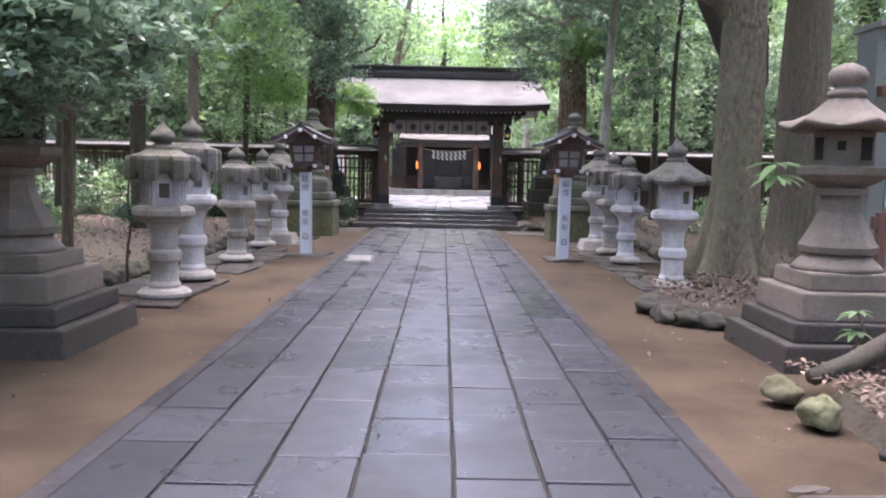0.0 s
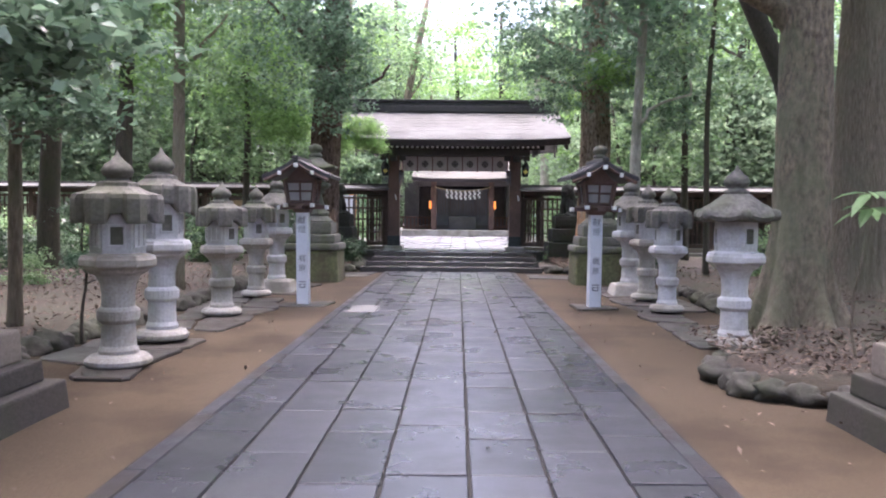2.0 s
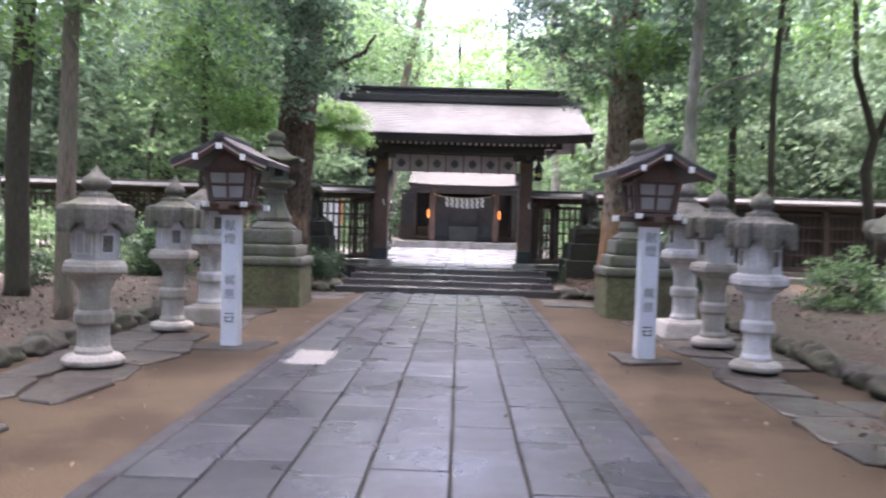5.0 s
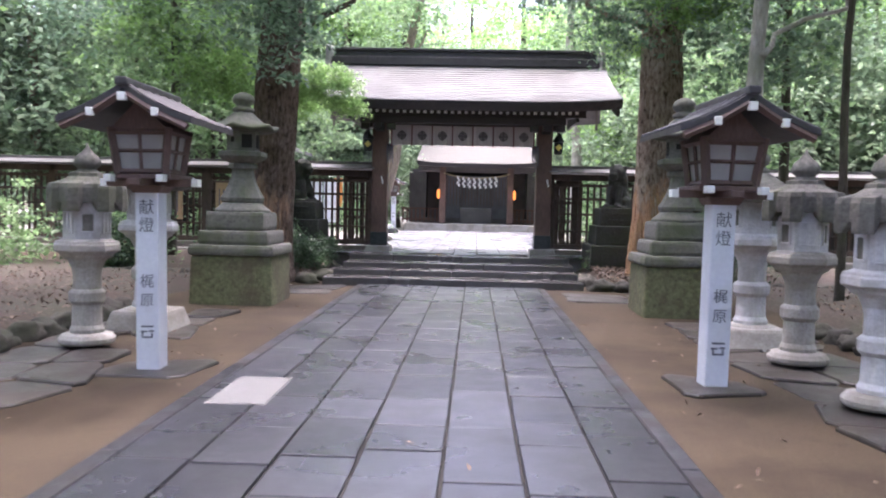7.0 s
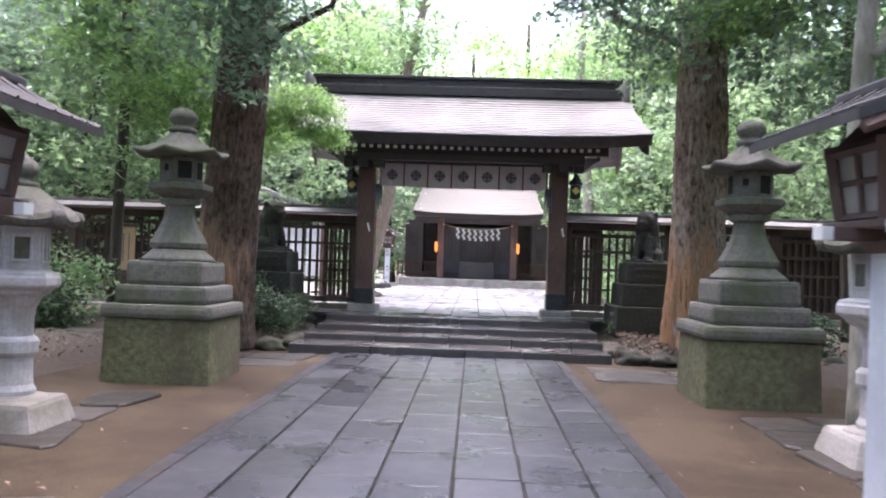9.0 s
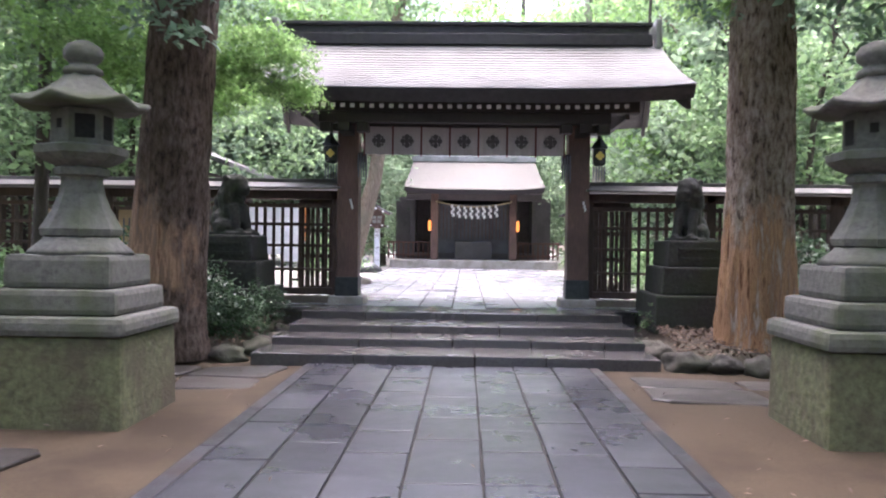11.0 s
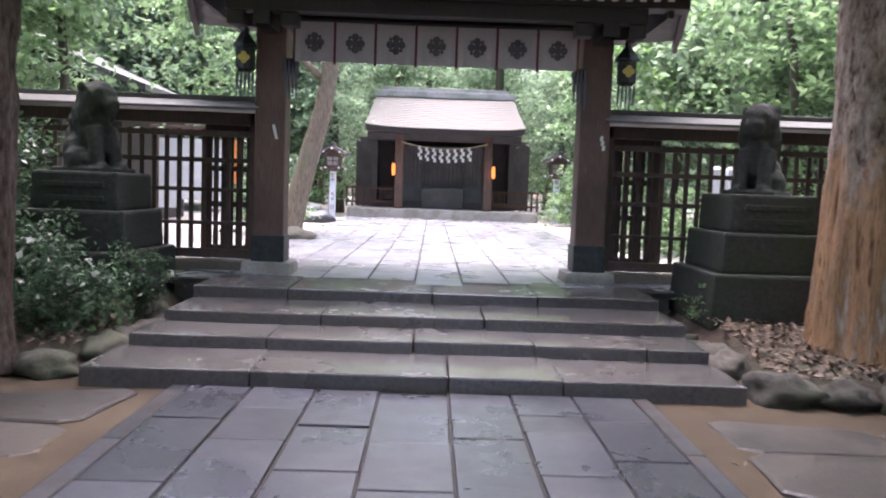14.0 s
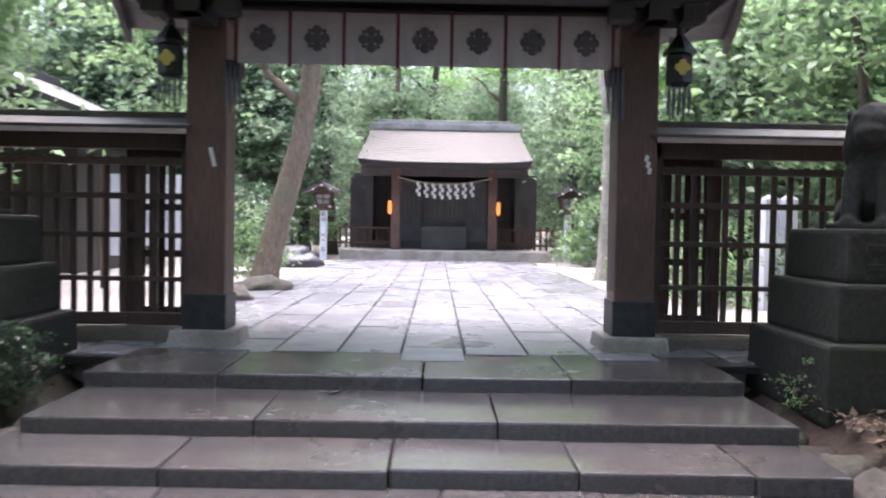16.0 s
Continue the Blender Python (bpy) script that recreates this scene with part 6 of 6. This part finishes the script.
def leafy_plant(x, y, z, h, whorls, size, label, material=LEAF_MID):
    """An upright stem with whorls of long leaves."""
    root = thing("plant", pose(x, y, z), label, "plant", "young broadleaf plants")
    bm = B()
    tube(bm, limb_path((0, 0, -0.05), (0.05, -0.05, h), 0.08, 6, h), [0.014, 0.013, 0.012, 0.011, 0.01, 0.008], 6, 0.1)
    part("stem", bm, BARK_GREY, root)
    rng = np.random.default_rng(int(h * 100))
    for wz in whorls:
        bm = B()
        n = 8
        for k in range(n):
            a = 2 * math.pi * k / n + rng.uniform(-0.2, 0.2)
            L, w = size * rng.uniform(0.8, 1.15), size * 0.16
            rise = rng.uniform(-0.25, 0.3)
            d, s = Vector((math.cos(a), math.sin(a), rise)), Vector((-math.sin(a), math.cos(a), 0))
            c = Vector((0.05, -0.05, wz))
            ps = [c + d * (L * u) + Vector((0, 0, -0.35 * L * u * u)) for u in (0.08, 0.35, 0.7, 1.0)]
            vl = [bm.verts.new(p + s * w * q + Vector((0, 0, 0.25 * w * abs(q)))) for p, q in zip(ps, (0.15, 1, 0.8, 0.02))]
            vm = [bm.verts.new(p) for p in ps]
            vr = [bm.verts.new(p - s * w * q + Vector((0, 0, 0.25 * w * abs(q)))) for p, q in zip(ps, (0.15, 1, 0.8, 0.02))]
            for i in range(3):
                bm.faces.new((vl[i], vm[i], vm[i + 1], vl[i + 1]))
                bm.faces.new((vm[i], vr[i], vr[i + 1], vm[i + 1]))
        part("leaf_whorl", bm, material, root)


leafy_plant(3.35, 9.75, 0.14, 1.42, (1.42, 1.3), 0.33, "young plant with a whorl of long pale leaves")
leafy_plant(2.72, 6.72, 0.14, 0.36, (0.36, 0.22), 0.14, "small fresh green seedling beside the lantern base", LEAF_MID)

# ---- the boarded store at the edge of the wood ----
hut = thing("storage_hut", pose(5.25, 11.4, 0), "grey boarded storage hut with a brown eave beam", "hut")
bm = B()
for k in range(14):
    bm = B()
    box(bm, 0.2 * k, 0.2 * k + 0.194, 0, 0.04, 0.05, 3.3, 0.006)
    part("board", bm, PLASTER, hut)
bm = B()
box(bm, 0, 0.04, 0.041, 0.459, 0.05, 3.3, 0.006)
box(bm, 2.76, 2.8, 0.041, 0.459, 0.05, 3.3, 0.006)
box(bm, 0, 2.8, 0.46, 0.5, 0.05, 3.3, 0.006)
part("wall_core", bm, PLASTER, hut)
bm = B()
box(bm, -0.03, 3.0, -0.2, -0.08, 2.55, 2.68, 0.01, pose(0, 0, 0, 0, -4, 0))
part("eave_beam", bm, RED_WOOD, hut)
bm = B()
box(bm, -0.03, 3.0, -0.1, 0.6, 3.3, 3.38, 0.01)
part("hut_roof", bm, FENCE_ROOF, hut)
bm = B()
box(bm, -0.3, 3.0, -0.75, -0.67, 0.85, 1.0, 0.01)
part("rail", bm, PILLAR_WOOD, hut)
for px in (-0.2, 1.2, 2.6):
    bm = B()
    box(bm, px - 0.05, px + 0.05, -0.77, -0.68, 0.0, 1.05, 0.01)
    part("rail_post", bm, PILLAR_WOOD, hut)
bm = B()
box(bm, 0.22, 0.5, -0.03, -0.01, 1.1, 1.5, 0)
part("notice", bm, PAPER, hut, "white paper notice")

# ---- seen through the fences: notice boards, white posts, a side hall ----
for x, w in ((-5.25, 0.34), (-6.35, 0.42)):
    root = thing("notice_board", pose(x, 26.12, 0), "tan wooden notice board hung on the fence", "notice board", "boards on the fence")
    bm = B()
    box(bm, -w / 2, w / 2, -0.02, 0.02, 0.95, 1.75, 0.008)
    part("panel", bm, TAN_BOARD, root)
    bm = B()
    box(bm, -w / 2 - 0.03, w / 2 + 0.03, -0.05, 0.04, 1.75, 1.80, 0.008)
    part("top_rail", bm, LAMP_WOOD, root)
    for k in range(3):
        bm = B()
        box(bm, -w / 4 + w / 4 * k - 0.012, -w / 4 + w / 4 * k + 0.012, -0.024, -0.018, 1.1, 1.62)
        part("writing_bar", bm, INK, root)
for k in range(2):
    root = thing("white_post", pose(4.2 + 0.24 * k, 29.8, FLOOR_Z - 0.03), "white painted post standing inside the court", "post", "white posts inside the court")
    bm = B()
    box(bm, -0.085, 0.085, -0.085, 0.085, 0, 1.42, 0.012)
    part("shaft", bm, WHITE_PAINT, root)
    bm = B()
    box(bm, -0.10, 0.10, -0.10, 0.10, 1.42, 1.48, 0.02, taper=0.4)
    part("post_cap", bm, WHITE_PAINT, root)
root = thing("notice_stand", pose(-4.35, 31.5, FLOOR_Z - 0.03), "white notice stand with blue-white sheets in the court", "notice stand")
for k in range(3):
    bm = B()
    box(bm, -0.55 + 0.4 * k, -0.2 + 0.4 * k, -0.02, 0.02, 0.5 + 0.15 * (k % 2), 1.7, 0.006)
    part("sheet", bm, WHITE_PAINT, root)
for px in (-0.6, 0.65):
    bm = B()
    box(bm, px - 0.04, px + 0.04, -0.04, 0.04, 0, 1.85, 0.008)
    part("stand_post", bm, LAMP_WOOD, root)
bm = B()
box(bm, -0.7, 0.75, -0.06, 0.06, 1.85, 1.92, 0.008)
part("top_rail", bm, LAMP_WOOD, root)
side = thing("side_hall", pose(-9.6, 37.0, FLOOR_Z - 0.03), "low side hall with a pale sloping roof beyond the fence", "building")
bm = B()
box(bm, -2.8, 2.8, -2.2, 2.2, 0, 2.7, 0.01)
part("wall", bm, DARK_WOOD, side)
for sx in (-1, 1):
    bm = B()
    n = 10
    rows = []
    for i in range(n + 1):
        k = i / n
        rows.append([bm.verts.new((sx * 3.5 * k, yy, 4.25 - 1.75 * k + 0.3 * k * k + dz)) for yy, dz in ((-2.8, 0), (2.8, 0), (2.8, 0.12), (-2.8, 0.12))])
    for ra, rb in zip(rows, rows[1:]):
        for q in range(4):
            bm.faces.new((ra[q], ra[(q + 1) % 4], rb[(q + 1) % 4], rb[q]))
    bm.faces.new(rows[0])
    bm.faces.new(rows[-1])
    part("roof_slope", bm, ROOF, side, "pale grey roof slope")
bm = B()
box(bm, -0.15, 0.15, -2.9, 2.9, 4.3, 4.5, 0.03)
part("ridge", bm, ROOF_EDGE, side)
bm = B()
vs = [bm.verts.new(p) for p in ((-2.8, -2.2, 2.7), (2.8, -2.2, 2.7), (0, -2.2, 4.2), (-2.8, -2.14, 2.7), (2.8, -2.14, 2.7), (0, -2.14, 4.2))]
for f in ((0, 1, 2), (5, 4, 3), (0, 3, 4, 1), (1, 4, 5, 2), (2, 5, 3, 0)):
    bm.faces.new([vs[i] for i in f])
part("gable", bm, DARK_WOOD, side)

# ---- fallen leaves on the beds ----
pts = []
for x0, x1, y0, y1, n, z in ((-9, -4.1, 3, 22, 5200, 0.19), (4.3, 10, 9.5, 22, 3000, 0.19), (2.25, 6, 5.2, 6.6, 2600, 0.165), (2.3, 4.6, 8.9, 11.6, 1500, 0.17), (2.3, 5.5, 22.75, 25.2, 3200, 0.10), (-5, -2.6, 22.9, 25, 900, 0.14)):
    p = RNG.uniform((x0, y0, z - 0.015), (x1, y1, z + 0.02), (n, 3))
    if y0 > 22:
        # these beds climb towards the fence
        rise = 23.0 if x0 > 0 else 22.8
        p[:, 2] = [z + 0.015 + 0.2 * smooth01(rise, rise + 1.8, y) + 0.04 * noise.noise(Vector((x, y, 4))) + RNG.uniform(0, 0.02) for x, y in p[:, :2]]
    pts.append(p)
litter_me = leaf_mesh("fallen_leaves", np.concatenate(pts), 0.96, 0.068, LITTER, RNG, 1.9, 0.0)
bits = RNG.uniform((-2.7, 1.5, 0.006), (2.4, 22, 0.012), (60, 3))
bits = np.concatenate([bits, RNG.uniform((-3.6, 3.0, 0.002), (-1.9, 22, 0.006), (90, 3)), RNG.uniform((1.4, 5.0, 0.002), (3.0, 22, 0.006), (90, 3))])
bits_me = leaf_mesh("stray_leaves", bits, 0.97, 0.05, LITTER, RNG, 2.2, 0.0)
tagged(new("stray_leaves", bits_me), "few stray dry leaves and twigs on the walk", "fallen leaves", kind="stuff")
tagged(new("fallen_leaves", litter_me), "dry brown fallen leaves scattered over the soil", "fallen leaves", kind="stuff")

# ---- paving, last: shared meshes, one object a slab ----
def slab_mesh(name, w, d, h, material, bevel=0.008, jitter=0.0, seed=0):
    bm = B()
    box(bm, -w / 2, w / 2, -d / 2, d / 2, -h, 0)
    r = random.Random(seed)
    for v in bm.verts:
        v.co.x += r.uniform(-jitter, jitter)
        v.co.y += r.uniform(-jitter, jitter)
    top = [e for e in bm.edges if all(v.co.z > -0.001 for v in e.verts)]
    bmesh.ops.bevel(bm, geom=top, offset=bevel, segments=1, affect="EDGES")
    bmesh.ops.recalc_face_normals(bm, faces=bm.faces)
    me = bpy.data.meshes.new(name)
    bm.to_mesh(me)
    bm.free()
    me.materials.append(material)
    return me


path = thing("paved_path", pose(0, 0, 0), "damp blue-grey stone slab path with dark joints", "paved path", kind="structure")
bm = B()
box(bm, -1.84, 1.34, -6, 22.54, -0.2, -0.018)
part("joint_bed", bm, JOINT_AND_HOLLOW, path, "dark earth in the joints")
LANES = (-1.70, -1.285, -0.865, -0.445, 0.0, 0.405, 0.81, 1.215)
pav = random.Random(21)
lengths = {round(0.5 + 0.1 * i, 1): None for i in range(6)}
for li in range(7):
    w = LANES[li + 1] - LANES[li]
    mesh_for = {L: slab_mesh("paver", w - 0.021, L - 0.021, 0.06, PAVER, 0.003, 0.004, li * 10 + int(L * 10)) for L in lengths}
    y = -2.4 + pav.uniform(0, 0.5)
    while y < 22.45:
        L = pav.choice(list(lengths)) if y > -1 else 0.9
        if y + L > 22.53:
            L = max([q for q in lengths if y + q <= 22.56] or [0.5])
            y = 22.53 - L
        piece("paver", mesh_for[L], path, pose((LANES[li] + LANES[li + 1]) / 2, y + L / 2, pav.uniform(-0.004, 0.003), pav.uniform(-0.25, 0.25), pav.uniform(-0.25, 0.25), 0))
        y += L
for x, w in ((-1.765, 0.115), (1.275, 0.105)):
    me = slab_mesh("edging", w, 1.19, 0.06, EDGE, 0.006)
    for i in range(21):
        piece("edging_stone", me, path, pose(x + pav.uniform(-0.006, 0.006), -2.0 + 1.2 * i, -0.007, 0, 0, pav.uniform(-0.3, 0.3)))
ob = new("pale_slab", slab_mesh("pale_slab", 0.40, 0.84, 0.05, PALE_SLAB, 0.006))
ob.matrix_basis = pose(-1.41, 14.46, 0.006)
tagged(ob, "pale concrete cover slab set in the path", "cover slab")

flags = thing("flagstone_strip", pose(0, 0, 0), "uneven brown-grey flagstones under the stone lanterns", "flagstones", kind="structure")
fl = random.Random(8)


def flag_strip(x0, x1, y0, y1, nx, ny, sink=0.0):
    """Natural flags that share uneven joints."""
    g = [[(x0 + (x1 - x0) * i / nx + fl.uniform(-0.13, 0.13), y0 + (y1 - y0) * j / ny + fl.uniform(-0.14, 0.14)) for i in range(nx + 1)] for j in range(ny + 1)]
    for j in range(ny):
        for i in range(nx):
            if fl.random() < 0.12:
                continue
            q = [Vector((*g[j][i], 0)), Vector((*g[j][i + 1], 0)), Vector((*g[j + 1][i + 1], 0)), Vector((*g[j + 1][i], 0))]
            c = sum(q, Vector()) / 4
            out = []
            for k in range(4):
                p, r = q[k], q[(k + 1) % 4]
                for u in (0.12, 0.5, 0.88):
                    w = p.lerp(r, u)
                    out.append(c + (w - c) * (1 - 0.02 / max((w - c).length, 0.1)) * (1 + (0.03 * fl.uniform(-1, 1) if u == 0.5 else 0)))
            bm = B()
            lift = fl.uniform(-0.022, -0.002) - sink
            tilt = (fl.uniform(-0.012, 0.012), fl.uniform(-0.012, 0.012))
            rings = [[bm.verts.new((c.x + (w.x - c.x) * k, c.y + (w.y - c.y) * k, z + (lift + tilt[0] * (w.x - c.x) + tilt[1] * (w.y - c.y) if z > -0.05 else 0))) for w in out] for k, z in ((1, -0.08), (1, -0.012), (0.97, 0.0))]
            for ra, rb in zip(rings, rings[1:]):
                for k in range(12):
                    bm.faces.new((ra[k], ra[(k + 1) % 12], rb[(k + 1) % 12], rb[k]))
            bm.faces.new(rings[-1])
            part("flagstone", bm, FLAG, flags)


flag_strip(-3.9, -2.72, 8.6, 18.9, 2, 14)
flag_strip(2.45, 3.7, 11.2, 18.9, 2, 11)
flag_strip(-3.7, -1.95, 21.0, 22.4, 2, 2, 0.010)
flag_strip(1.5, 3.7, 20.8, 22.15, 2, 2, 0.010)
flag_strip(1.55, 3.2, 4.2, 4.75, 3, 1)
for x, y in ((-2.42, 15.2), (2.0, 15.15)):
    flag_strip(x - 0.35, x + 0.35, y - 0.3, y + 0.3, 1, 1)

court = thing("court_paving", pose(0, 0, 0), "broad wet pale paving slabs of the inner court", "paving", kind="structure")
bm = B()
box(bm, -2.78, 2.70, 25.32, 42.95, FLOOR_Z - 0.06, FLOOR_Z - 0.010)
part("joint_bed", bm, JOINT_AND_HOLLOW, court, "dark wet earth in the joints")
bm = B()
cr = random.Random(4)
x = -2.75
while x < 2.6:
    w = 0.49
    y = 25.3 + cr.uniform(0, 0.4)
    while y < 42.7:
        L = cr.uniform(0.55, 0.95)
        box(bm, x + 0.013, x + w - 0.013, y + 0.008, min(y + L, 42.9) - 0.008, FLOOR_Z - 0.08, FLOOR_Z + cr.uniform(-0.003, 0.004))
        y += L
    x += w
tagged(part("paving_slabs", bm, COURT, court), kind="stuff")
